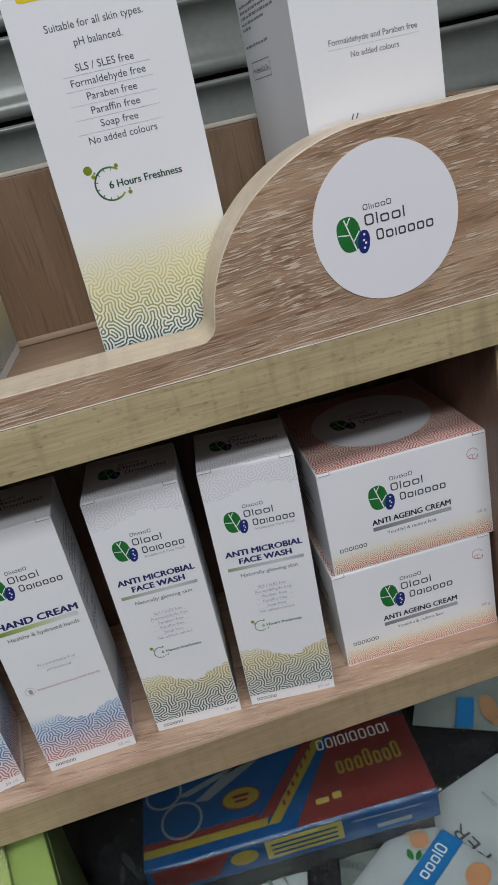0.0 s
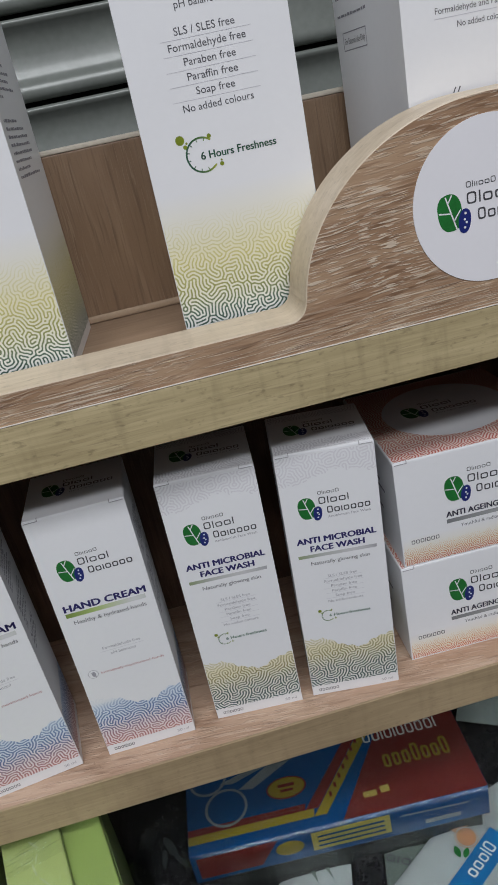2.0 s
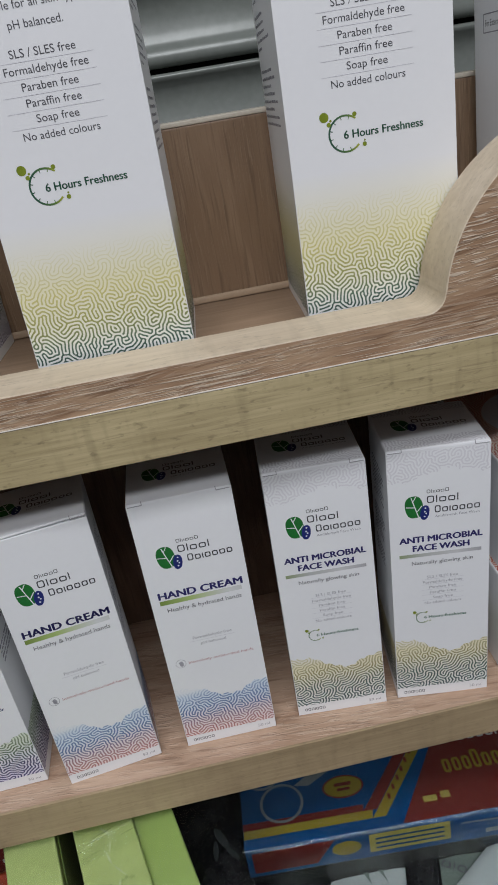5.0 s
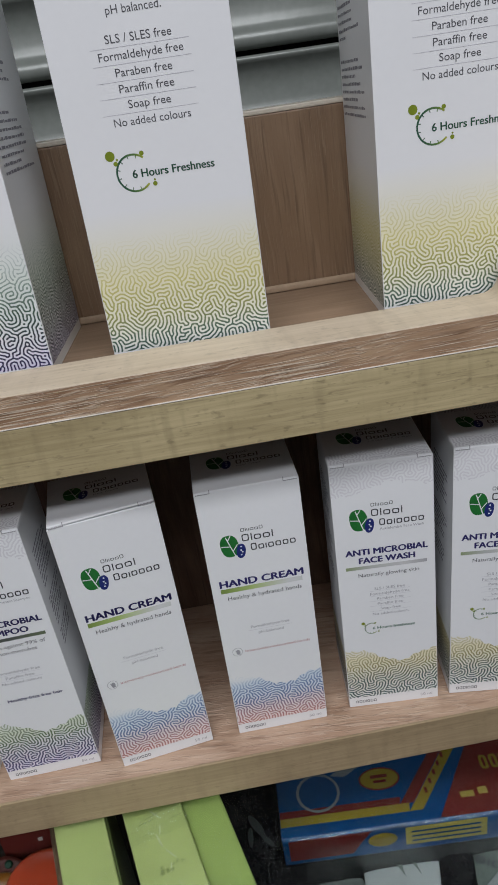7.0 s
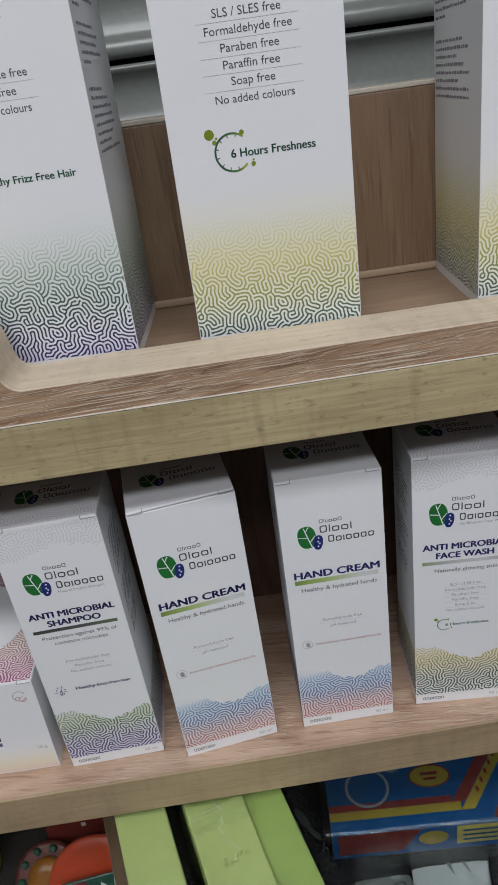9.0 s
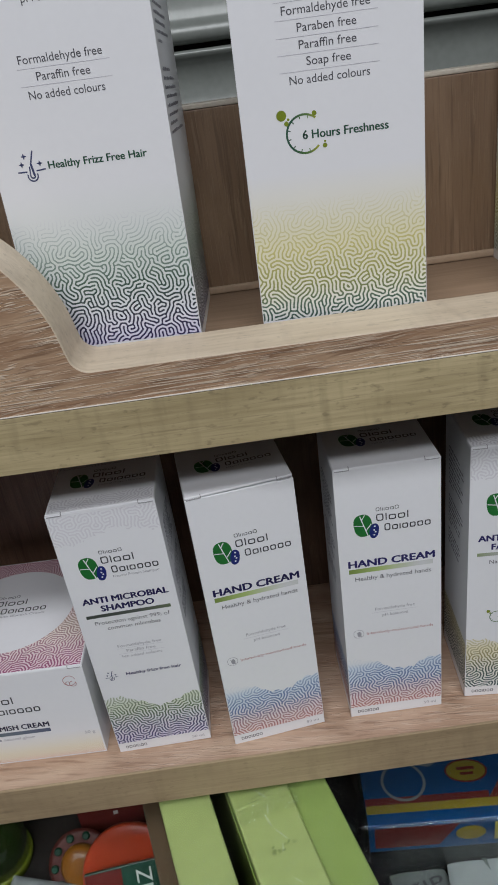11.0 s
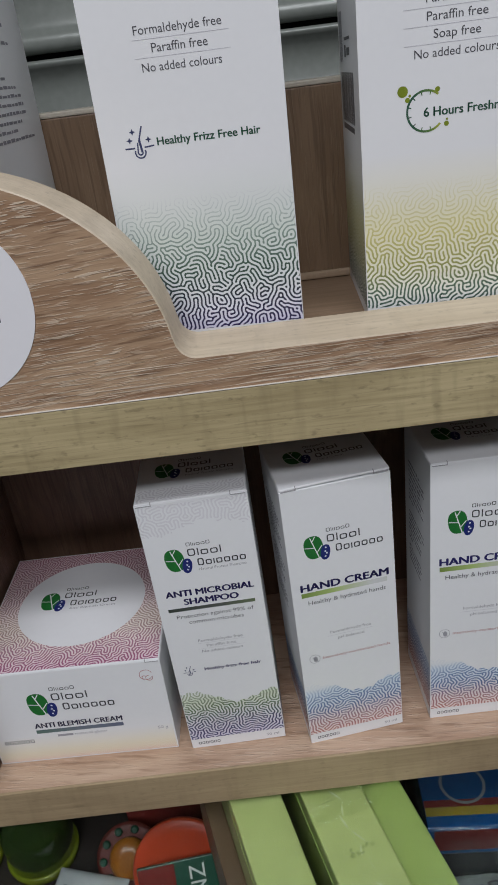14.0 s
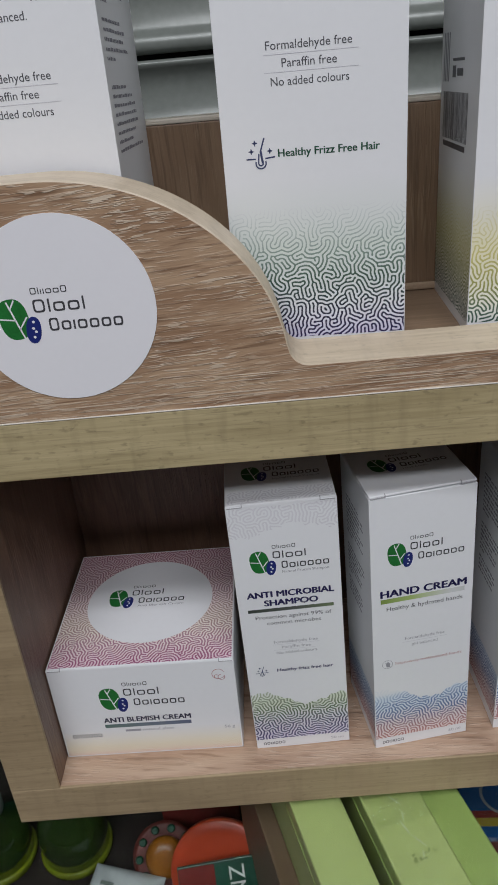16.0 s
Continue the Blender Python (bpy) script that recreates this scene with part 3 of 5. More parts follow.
def small_text(parent, face, rows, material, cap, name="small_print"):
    """Centred rows of (text, middle, half width, baseline)."""
    for text, mid, half, base in rows:
        printed(name, words(text, mid - half, mid + half, base, cap), face, material, parent)


def rules(parent, face, mids, half, cu=0.0, thick=0.00022):
    for z in mids:
        printed("thin_rule", bar(cu - half, cu + half, z, z + thick), face, M_RULE, parent, "thin pale grey rule")


# ---- tall cartons on the upper tray ----
TW, TD, TH = 0.063, 0.066, 0.205


def tall_carton(label, skin, claim=True, turned_round=False, drop=0.0):
    ob = carton_blank("tall_carton", label, "tall cartons on the tray", TW, TD, TH)
    fr, ri, le = front_of(TW, TD, TH), right_of(TW, TD, TH), left_of(TW, TD, TH)
    wash, lines = (M_WASH_YELLOW, M_MAZE_YELLOW) if skin else (M_WASH_INDIGO, M_MAZE_INDIGO)
    top = 0.062
    printed("colour_wash", bar(-TW / 2 + 0.0003, TW / 2 - 0.0003, 0.0045, top), fr, wash, ob, "pale colour fade", -0.00004)
    printed("maze_print", maze(-TW / 2 + 0.0003, TW / 2 - 0.0003, 0.0045, 0.0480 if skin else 0.0535, level=lambda v: 0.25 + np.maximum(0.0, v - (0.027 if skin else 0.030)) * 34, shift=(11, 5)), fr, lines, ob, "labyrinth line print")
    for face in (ri, le):
        printed("colour_wash", bar(0.0003, TD - 0.0003, 0.0045, top), face, wash, ob, "pale colour fade", -0.00004)
        printed("maze_print", maze(0.0003, TD - 0.0003, 0.0045, 0.0480 if skin else 0.0535, level=lambda v: 0.25 + np.maximum(0.0, v - (0.027 if skin else 0.030)) * 34, shift=(146, 5)), face, lines, ob, "labyrinth line print")
    kind = "skin" if skin else "hair"
    head = [(f"Suitable for all {kind} types.", 0.0, 0.0185, 0.1248), ("pH balanced.", 0.0, 0.0092, 0.1190)]
    small_text(ob, fr, [(a, b, w, z - drop) for a, b, w, z in head], M_INK, 0.0027, "lettering")
    if skin:
        rows = [("SLS / SLES free", 0.0, 0.0112, 0.1107), ("Formaldehyde free", 0.0, 0.0144, 0.1057), ("Paraben free", 0.0, 0.0097, 0.1006),
                ("Paraffin free", 0.0, 0.0095, 0.0956), ("Soap free", 0.0, 0.0074, 0.0906), ("No added colours", 0.0, 0.0135, 0.0853)]
        rules(ob, fr, (0.1093, 0.1042, 0.0991, 0.0941, 0.0890), 0.0168, thick=0.00016)
        clock_icon(ob, fr, -0.0098, 0.0697, 0.0062)
        printed("lettering", words("6 Hours Freshness", -0.0105, 0.0190, 0.0680, 0.0029, 0.035), fr, M_INKGREEN, ob, "bold dark green lettering")
        printed("yellow_band", pill(-0.0255, 0.0255, 0.1355, 0.1385), fr, M_YELLOW, ob, "bright yellow band")
    else:
        rows = [("Formaldehyde free", -0.0006, 0.0140, 0.1020), ("Paraffin free", -0.0006, 0.0090, 0.0968), ("No added colours", -0.0006, 0.0129, 0.0914)]
        rules(ob, fr, (0.1005 - drop, 0.0953 - drop), 0.0155, thick=0.00016)
    if claim and not skin:
        hair_icon(ob, fr, -0.0185, 0.0705, 0.0052)
        printed("lettering", words("Healthy Frizz Free Hair", -0.0124, 0.0222, 0.0695, 0.0026, 0.035), fr, M_INKGREEN, ob, "bold dark green lettering")
    small_text(ob, fr, [(a, b, w, z - drop) for a, b, w, z in rows], M_INK, 0.0027, "lettering")
    side_text(ob, ri, 0.006, 31)
    if turned_round:
        side_text(ob, le, 0.003, 32)
        return ob
    rnd = random.Random(3)
    x, code = 0.006, []
    while x < 0.050:  # bar code
        t = rnd.choice((0.0003, 0.0005, 0.0009))
        code.append(bar(x, x + t, 0.0665, 0.0835))
        x += t + rnd.choice((0.0004, 0.0006, 0.0008))
    printed("bar_code", join(*code), le, M_INK, ob, "dark bar code")
    printed("small_print", bar(0.008, 0.048, 0.0635, 0.0655), le, M_INK, ob)
    printed("small_print", join(*[bar(0.005 + k * 0.003, 0.0065 + k * 0.003, 0.087, 0.104) for k in range(4)]), le, M_SIDEINK, ob, "grey bars of small print")
    printed("pack_icon", join(bar(0.022, 0.028, 0.0885, 0.0925), bar(0.030, 0.040, 0.0890, 0.0915), bar(0.022, 0.042, 0.0940, 0.0950)), le, M_INK, ob, "small dark symbols")
    return ob


def side_text(ob, face, start, seed, step=0.00285, stop_at=0.0, top=0.1690, k=1.0):
    """Ragged paragraphs of small print, each line broken into word-long bars."""
    rnd = random.Random(seed)
    for i in range(34):
        if i in (9, 10, 18, 24, 25):
            continue
        z, u, stop = top - i * step, start, start + k * (0.011 if i in (8, 23, 17) else rnd.uniform(0.026, 0.047))
        if z < stop_at:
            break
        line = []
        while u < stop:
            w = rnd.uniform(0.0012, 0.0052)
            line.append(bar(u, u + w, z, z + rnd.uniform(0.0008, 0.0012)))
            u += w + 0.0007
        printed("small_print", join(*line), face, M_SIDEINK, ob, "grey bars of small print")


def hair_icon(parent, face, cu, cv, r):
    """A single hair in its follicle with three sparkles."""
    w = r * 0.09
    flats = [stroke(cu - r * 0.95, cv - r * 0.22, cu - r * 0.32, cv - r * 0.22, w), stroke(cu + r * 0.30, cv - r * 0.22, cu + r * 0.95, cv - r * 0.16, w),
             arc(cu, cv - r * 0.5, r * 0.34, w, 160, 380, 12), arc(cu, cv - r * 0.5, r * 0.15, w, 180, 360, 10),
             stroke(cu + r * 0.12, cv - r * 0.5, cu + r * 0.02, cv + r * 0.25, w * 1.6), stroke(cu + r * 0.02, cv + r * 0.25, cu + r * 0.3, cv + r * 1.05, w * 1.1),
             stroke(cu - r * 0.16, cv - r * 0.5, cu - r * 0.1, cv + r * 0.1, w)]
    for x, y in ((-0.35, 0.75), (-0.6, 0.25), (0.62, 0.22)):
        flats += [oval(cu + r * x, cv + r * y, r * 0.2, r * 0.07, 8, 1.6), oval(cu + r * x, cv + r * y, r * 0.07, r * 0.2, 8, 1.6)]
    printed("hair_icon", join(*flats), face, M_ICON, parent, "dark line icon of a hair")


M_YELLOW = plain("yellow_ink", (0.72, 0.58, 0.01), 0.4)
M_SIDEINK = plain("side_print_ink", (0.24, 0.235, 0.27), 0.5)
M_ICON = plain("slate_ink", (0.05, 0.06, 0.14), 0.4)

body_wash = tall_carton("tall white carton with yellow-green labyrinth print on the tray", True)
shampoo = tall_carton("tall white carton with indigo-green labyrinth print on the tray", False)
body_wash.matrix_world = pose(-0.0115, 0.0300, TRAY, 0, 0, -4.0)
tall_carton("tall white carton with yellow-green labyrinth print and small side print", True, True, True).matrix_world = pose(0.0990, 0.0300, TRAY, 0, 0, -4.0)
shampoo.matrix_world = pose(-0.0985, 0.0325, TRAY, 0, 0, -3.5)
tall_carton("tall white carton with pale print behind the arched fascia", False, False, False, 0.0026).matrix_world = pose(-0.1965, 0.0320, TRAY, 0, 0, -3.0)


def plain_tall():
    ob = carton_blank("tall_carton", "tall plain white carton behind the arched fascia", "tall cartons on the tray", TW, TD, TH)
    fr, le = front_of(TW, TD, TH), left_of(TW, TD, TH)
    small_text(ob, fr, [("Formaldehyde and Paraben free", 0.002, 0.0195, 0.1000), ("No added colours", 0.002, 0.0107, 0.0946)], M_INK, 0.0023, "lettering")
    rules(ob, fr, (0.0983,), 0.0200, 0.002)
    printed("dark_marks", join(stroke(-0.012, 0.072, -0.011, 0.074, 0.0005), stroke(-0.010, 0.072, -0.009, 0.074, 0.0005)), fr, M_INK, ob)
    side_text(ob, le, 0.004, 5, 0.0023, 0.1070)
    u0, u1, z0, z1 = 0.008, 0.033, 0.0960, 0.1030
    box = [stroke(u0, z0, u1, z0, 0.0004), stroke(u0, z1, u1, z1, 0.0004), stroke(u0, z0, u0, z1, 0.0004), stroke(u1, z0, u1, z1, 0.0004)]
    printed("framed_line", join(*box), le, M_SIDEINK, ob, "thin dark frame")
    printed("lettering", words("For External Use Only", 0.0095, 0.0315, 0.0983, 0.0026), le, M_INK, ob)
    return ob


plain_tall().matrix_world = pose(0.2036, 0.0302, TRAY, 0, 0, 4.0)

# ---- small cartons on the lower shelf ----
SW, SD, SH = 0.0457, 0.0445, 0.1418
GROUP = "small cartons on the lower shelf"


def bottom_line(ob, fr, w):
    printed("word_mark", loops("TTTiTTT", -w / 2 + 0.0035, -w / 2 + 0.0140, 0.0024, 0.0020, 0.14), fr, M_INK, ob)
    printed("small_print", words("50 ml", w / 2 - 0.0090, w / 2 - 0.0030, 0.0024, 0.0017), fr, M_GREY, ob, "grey lettering")


def small_carton(label, sub, names, foil, lines, wash, shift, pale):
    ob = carton_blank("small_carton", label, GROUP, SW, SD, SH)
    fr, tp, ri, le = front_of(SW, SD, SH), top_of(SW, SD, SH), right_of(SW, SD, SH), left_of(SW, SD, SH)
    word_mark(ob, fr, 0.0014, 0.1152, 0.83, sub)
    word_mark(ob, tp, 0.0014, 0.0265, 0.83, sub or "Hand Cream")
    for text, half, base, cap in names:
        printed("product_name", words(text, 0.0004 - half, 0.0006 + half, base, cap, 0.066), fr, M_NAVY, ob, "bold navy product name")
    zb = names[-1][2] - 0.0033
    printed("foil_bar", bar(-0.0188, 0.0190, zb, zb + (0.0018 if sub else 0.0024)), fr, foil, ob, "shiny foil bar with painted-in reflections")
    edge = cloud_edge(0.0268, 0.0068, shift[0] * 0.01)
    low = 0.0062
    us = np.linspace(-SW / 2 + 0.0003, SW / 2 - 0.0003, 60)
    ring = [(float(u), low) for u in us] + [(float(u), float(edge(u))) for u in us[::-1]]
    n = len(us)
    quads = [[i, i + 1, 2 * n - 2 - i, 2 * n - 1 - i] for i in range(n - 1)]
    printed("colour_wash", (ring, quads), fr, wash, ob, "pale colour fade with a cloud-like edge", -0.00004)
    printed("maze_print", maze(-SW / 2 + 0.0003, SW / 2 - 0.0003, low, 0.045, lambda u, v: edge(u) - v, 0.10, shift), fr, lines, ob, "labyrinth line print")
    for face in (ri, le):
        printed("colour_wash", bar(0.0003, SD - 0.0003, low, 0.034), face, wash, ob, "pale colour fade", -0.00004)
        printed("maze_print", maze(0.0003, SD - 0.0003, low, 0.034, None, 0.10, (shift[0] + 90, shift[1])), face, lines, ob, "labyrinth line print")
        side_text(ob, face, 0.008, 40, 0.0024, 0.070, 0.124, 0.55)
    if pale:
        low2 = cloud_edge(0.1300, -0.0040, 0.3)
        printed("maze_print", maze(-SW / 2 + 0.0003, SW / 2 - 0.0003, 0.122, SH - 0.0012, lambda u, v: v - low2(u), 0.1, (shift[0] + 40, 60)), fr, M_MAZE_PALE, ob, "pale grey labyrinth print")
        printed("maze_print", maze(-SW / 2 + 0.001, SW / 2 - 0.001, 0.001, SD - 0.002, lambda u, v: np.maximum(0.010 - v, v - 0.036), 0.1, (shift[0] + 20, 20)), tp, M_MAZE_PALE, ob, "pale grey labyrinth print")
    bottom_line(ob, fr, SW)
    return ob, fr


def hand_cream():
    ob, fr = small_carton("small white hand cream carton with blue and red labyrinth print", None, [("HAND CREAM", 0.0191, 0.0914, 0.0038)], M_FOIL_GREEN, M_MAZE_HAND, M_WASH_HAND, (30, 40), False)
    small_text(ob, fr, [("Healthy & hydrated hands", 0.001, 0.0172, 0.0838)], M_INK, 0.0023, "lettering")
    small_text(ob, fr, [("Formaldehyde free", 0.0012, 0.0092, 0.0657), ("pH balanced", 0.0012, 0.0060, 0.0619)], M_GREY, 0.0017)
    rules(ob, fr, (0.0644,), 0.0105, 0.001, 0.00016)
    printed("hand_icon", join(arc(-0.0163, 0.0530, 0.0024, 0.0002, 0, 360), oval(-0.0160, 0.0528, 0.0010, 0.0016, 10), stroke(-0.0172, 0.0540, -0.0150, 0.0512, 0.0004)), fr, M_GREY, ob, "small round grey icon")
    printed("small_print", words("Intensively moisturized hands", -0.0125, 0.0188, 0.0520, 0.0016), fr, M_ROSE, ob, "rust red lettering")
    return ob


def face_wash():
    ob, fr = small_carton("small white face wash carton with yellow and teal labyrinth print", "Antiblemish Face Wash", [("ANTI MICROBIAL", 0.0188, 0.0941, 0.0033), ("FACE WASH", 0.0128, 0.0893, 0.0033)], M_FOIL_FACE, M_MAZE_FACE, M_WASH_FACE, (75, 100), True)
    small_text(ob, fr, [("Naturally glowing skin", 0.001, 0.0142, 0.0816)], M_INK, 0.0021, "lettering")
    rows = [("SLS / SLES free", 0.001, 0.0072, 0.0733), ("Formaldehyde free", 0.001, 0.0093, 0.0703), ("Paraben free", 0.001, 0.0063, 0.0673), ("Paraffin free", 0.001, 0.0061, 0.0643), ("Soap free", 0.001, 0.0048, 0.0613), ("No added colours", 0.001, 0.0087, 0.0583)]
    small_text(ob, fr, rows, M_GREY, 0.0016)
    rules(ob, fr, (0.0726, 0.0696, 0.0666, 0.0636, 0.0606), 0.0098, 0.001, 0.00014)
    clock_icon(ob, fr, -0.0088, 0.0505, 0.0032)
    printed("small_print", words("6 Hours freshness", -0.0082, 0.0122, 0.0497, 0.0017, 0.04), fr, M_INKGREEN, ob)
    return ob


def hair_wash():
    ob, fr = small_carton("small white shampoo carton with green and indigo labyrinth print", "Natural Protein Shampoo", [("ANTI MICROBIAL", 0.0188, 0.0941, 0.0033), ("SHAMPOO", 0.0116, 0.0893, 0.0033)], M_FOIL_HAIR, M_MAZE_HAIR, M_WASH_HAIR, (130, 20), True)
    small_text(ob, fr, [("Protection against 99% of", 0.001, 0.0168, 0.0820), ("common microbes", 0.001, 0.0120, 0.0785)], M_INK, 0.0021, "lettering")
    small_text(ob, fr, [("Formaldehyde free", 0.001, 0.0100, 0.0673), ("Paraffin free", 0.001, 0.0066, 0.0641), ("No added colours", 0.001, 0.0092, 0.0609)], M_GREY, 0.0017)
    rules(ob, fr, (0.0664, 0.0632), 0.0105, 0.001, 0.00014)
    hair_icon(ob, fr, -0.0158, 0.0508, 0.0031)
    printed("small_print", words("Healthy frizz free hair", -0.0088, 0.0170, 0.0502, 0.0018, 0.05), fr, M_NAVY, ob)
    return ob


hc = hand_cream()
hc.matrix_world = pose(0.0003, 0.0205, LOW_TOP, 0, 0, 0)
lifted = copy_thing(hc, pose(-0.0588, 0.0168, LOW_TOP, 0, -1.1, 7.0))
lifted["label"] = "small white hand cream carton with a slightly lifted lid"
for o in lifted.children:
    if o.name.startswith("lid_flap"):
        o.matrix_basis = pose(0, SD, SH) @ pose(0, 0, 0, -1.3, -0.8, 0) @ pose(0, -SD, -SH)
fw = face_wash()
fw.matrix_world = pose(0.0585, 0.0215, LOW_TOP, 0, 0.3, -4.5)
copy_thing(fw, pose(0.1099, 0.0168, LOW_TOP, 0, 1.5, -7.0))
hair_wash().matrix_world = pose(-0.1163, 0.0195, LOW_TOP, 0.9, -1.15, 0.5)

# ---- square cream cartons ----
CW, CD, CH = 0.0880, 0.0900, 0.0595


M_MAZE_FAINT = gradient("faint_yellow_print", [(0.0, (0.62, 0.36, 0.30)), (0.35, (0.72, 0.62, 0.44)), (1.0, (0.78, 0.75, 0.62))], 0.0, 0.010)


def cream_carton(label, name, tag, lines, foil, strip, sub, h, du, dv, glow):
    ob = carton_blank("cream_carton", label, "square cream cartons", CW, CD, h)
    fr, tp, le = front_of(CW, CD, h), top_of(CW, CD, h), left_of(CW, CD, h)
    word_mark(ob, fr, -0.0008 + du, 0.0415 + dv, 1.0)
    printed("product_name", words(name, -0.0212 + du, 0.0210 + du, 0.0236 + dv, 0.0033, 0.045), fr, M_NAVYGREY, ob, "bold dark navy product name")
    printed("foil_bar", bar(-0.0212 + du, 0.0210 + du, 0.0201 + dv, 0.0224 + dv), fr, foil, ob, "shiny foil bar with painted-in reflections")
    tag(ob, fr)
    printed("colour_wash", bar(-CW / 2 + 0.0007, CW / 2 - 0.0007, 0.0008, 0.018), fr, M_WASH_STRIP, ob, "pale yellow fade", -0.00004)
    printed("maze_print", maze_fine(0.68, -CW / 2 + 0.0006, CW / 2 - 0.0006, 0.0008, 0.0115, level=lambda v: -0.05 + np.maximum(0.0, v) * 80, shift=(3, 90)), fr, strip, ob, "labyrinth line print")
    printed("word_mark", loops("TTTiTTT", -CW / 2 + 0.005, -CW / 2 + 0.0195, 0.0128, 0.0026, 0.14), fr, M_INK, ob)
    printed("small_print", words("50 g", CW / 2 - 0.0080, CW / 2 - 0.0030, 0.0140, 0.0018), fr, M_GREY, ob)
    printed("round_icon", join(arc(0.0362, 0.0490, 0.0030, 0.0003, 20, 330, 14), arc(0.0375, 0.0470, 0.0016, 0.0003, 90, 400, 12), arc(0.0352, 0.0475, 0.0010, 0.0003, 0, 270, 10)), fr, M_ROSE, ob, "small rose-coloured icon")
    printed("colour_wash", bar(-CW / 2 + 0.0008, CW / 2 - 0.0008, 0.0008, CD - 0.0012), tp, glow, ob, "warm pink fade", -0.00004)
    printed("white_disc", oval(0.0, 0.047, 0.0325, 0.0325, 64), tp, M_CARD, ob, "white disc", -0.00001)
    printed("maze_print", maze(-CW / 2 + 0.0008, CW / 2 - 0.0008, 0.0008, CD - 0.0012, lambda u, v: np.hypot(u, v - 0.047) - 0.0325, 0.0, (60, 120)), tp, lines, ob, "labyrinth line print round a white disc")
    word_mark(ob, tp, -0.002, 0.052, 0.98, sub)
    for i in range(7):
        printed("small_print", bar(0.015, 0.05 + 0.02 * ((i * 5) % 4) / 3, 0.046 - i * 0.0042, 0.0476 - i * 0.0042), le, M_SIDEINK, ob, "dark bars of small print")
    return ob


M_GLOW_RED = gradient("cream_pink_wash_print", [(0.0, (0.79, 0.66, 0.60)), (0.3, (0.80, 0.72, 0.62)), (1.0, (0.74, 0.56, 0.50))], 0.0, 0.088, "Y", 0.3)
M_GLOW_ROSE = gradient("rose_wash_print", [(0.0, (0.76, 0.60, 0.66)), (0.28, (0.80, 0.73, 0.66)), (0.5, (0.76, 0.64, 0.64)), (1.0, (0.68, 0.50, 0.54))], 0.0, 0.088, "Y", 0.3)
M_NAVYGREY = plain("dark_navy_ink", (0.025, 0.025, 0.07), 0.4)


def ageing_tag(ob, fr):
    printed("lettering", words("Youthful & radiant face", -0.0130, 0.0135, 0.0165, 0.0020), fr, M_INK, ob)


def blemish_tag(ob, fr):
    printed("small_print", bar(-0.0125, -0.0050, 0.0154, 0.0168), fr, M_GREY, ob)
    printed("lettering", words("natural glow", -0.0040, 0.0115, 0.0154, 0.0018), fr, M_GREY, ob)


age = cream_carton("square white anti-ageing cream carton with red labyrinth top", "ANTI AGEING CREAM", ageing_tag, M_MAZE_RED, M_FOIL_CREAM, M_MAZE_STRIP, "Anti Ageing Cream", CH, 0.0012, 0.0, M_GLOW_RED)
age.matrix_world = pose(0.1883, 0.0230, LOW_TOP, 0, 0, -2.0)
copy_thing(age, pose(0.1907, 0.0232, LOW_TOP + CH + 0.0007, 0, 0, -2.5))
blem = cream_carton("square white anti-blemish cream carton with magenta labyrinth top", "ANTI BLEMISH CREAM", blemish_tag, M_MAZE_ROSE, M_FOIL_BLUE, M_MAZE_FAINT, "Anti Blemish Cream", 0.0572, -0.0008, -0.0016, M_GLOW_ROSE)
blem.matrix_world = pose(-0.1900, 0.0220, LOW_TOP, 0, 0, -1.2)

# ---- round stickers on the fascia ----
for x, z, r in ((0.1893, 0.2350, 0.0306), (-0.1865, 0.2325, 0.0310)):
    ob = thing("round_sticker", "round white vinyl sticker with green leaf mark on the fascia", "sticker", "round stickers", pose(x, FRONT, z))
    bm = prism(oval(0, 0, r, r, 72)[0], -0.0003, -0.00002)
    part("disc", bm, [M_STICKER, M_STICKER], ob)
    word_mark(ob, lambda u, v: (u, -0.0003 - EPS, v), -0.0008, 0.0010, 1.0)
# ---- roller shutter behind ----
def shutter():
    ob = thing("roller_shutter", "grey-green painted steel roller shutter behind the counter", "shutter", kind="structure")
    pitch, y = 0.066, 0.44
    prof = [(0.008, 0.0040), (0.000, 0.0032), (-0.0060, 0.0038), (-0.0088, 0.0062), (-0.0095, 0.0100), (-0.0088, 0.0135), (-0.0068, 0.0168), (-0.0046, 0.0195), (-0.0030, 0.0230), (-0.0016, 0.0290), (-0.0004, 0.0360),
            (0.0002, 0.0420), (-0.0004, 0.0480), (-0.0030, 0.0540), (-0.0070, 0.0590), (-0.0092, 0.0615), (-0.0090, 0.0636), (-0.0060, 0.0650), (0.008, 0.0656)]
    for i in range(-9, 16):
        z = SHUT + i * pitch
        bm = bmesh.new()
        rows = [[bm.verts.new((x, y + dy, z + dz)) for dy, dz in prof] for x in (-1.2, 1.2)]
        for k in range(len(prof) - 1):
            bm.faces.new((rows[0][k], rows[1][k], rows[1][k + 1], rows[0][k + 1])).smooth = True
        bmesh.ops.recalc_face_normals(bm, faces=bm.faces)
        slat = part("slat", bm, M_SLAT, ob)
        solid = slat.modifiers.new("thickness", "SOLIDIFY")
        solid.thickness = 0.0008
    # Near-black sheet added behind the slats to give the shade in their gaps.
    part("gap_shade_sheet", block(-1.2, 1.2, y + 0.012, y + 0.02, -0.45, 1.4), M_DARK, ob, "near-black sheet added as shade between the slats")
    return ob


SHUT = 0.3165
shutter()


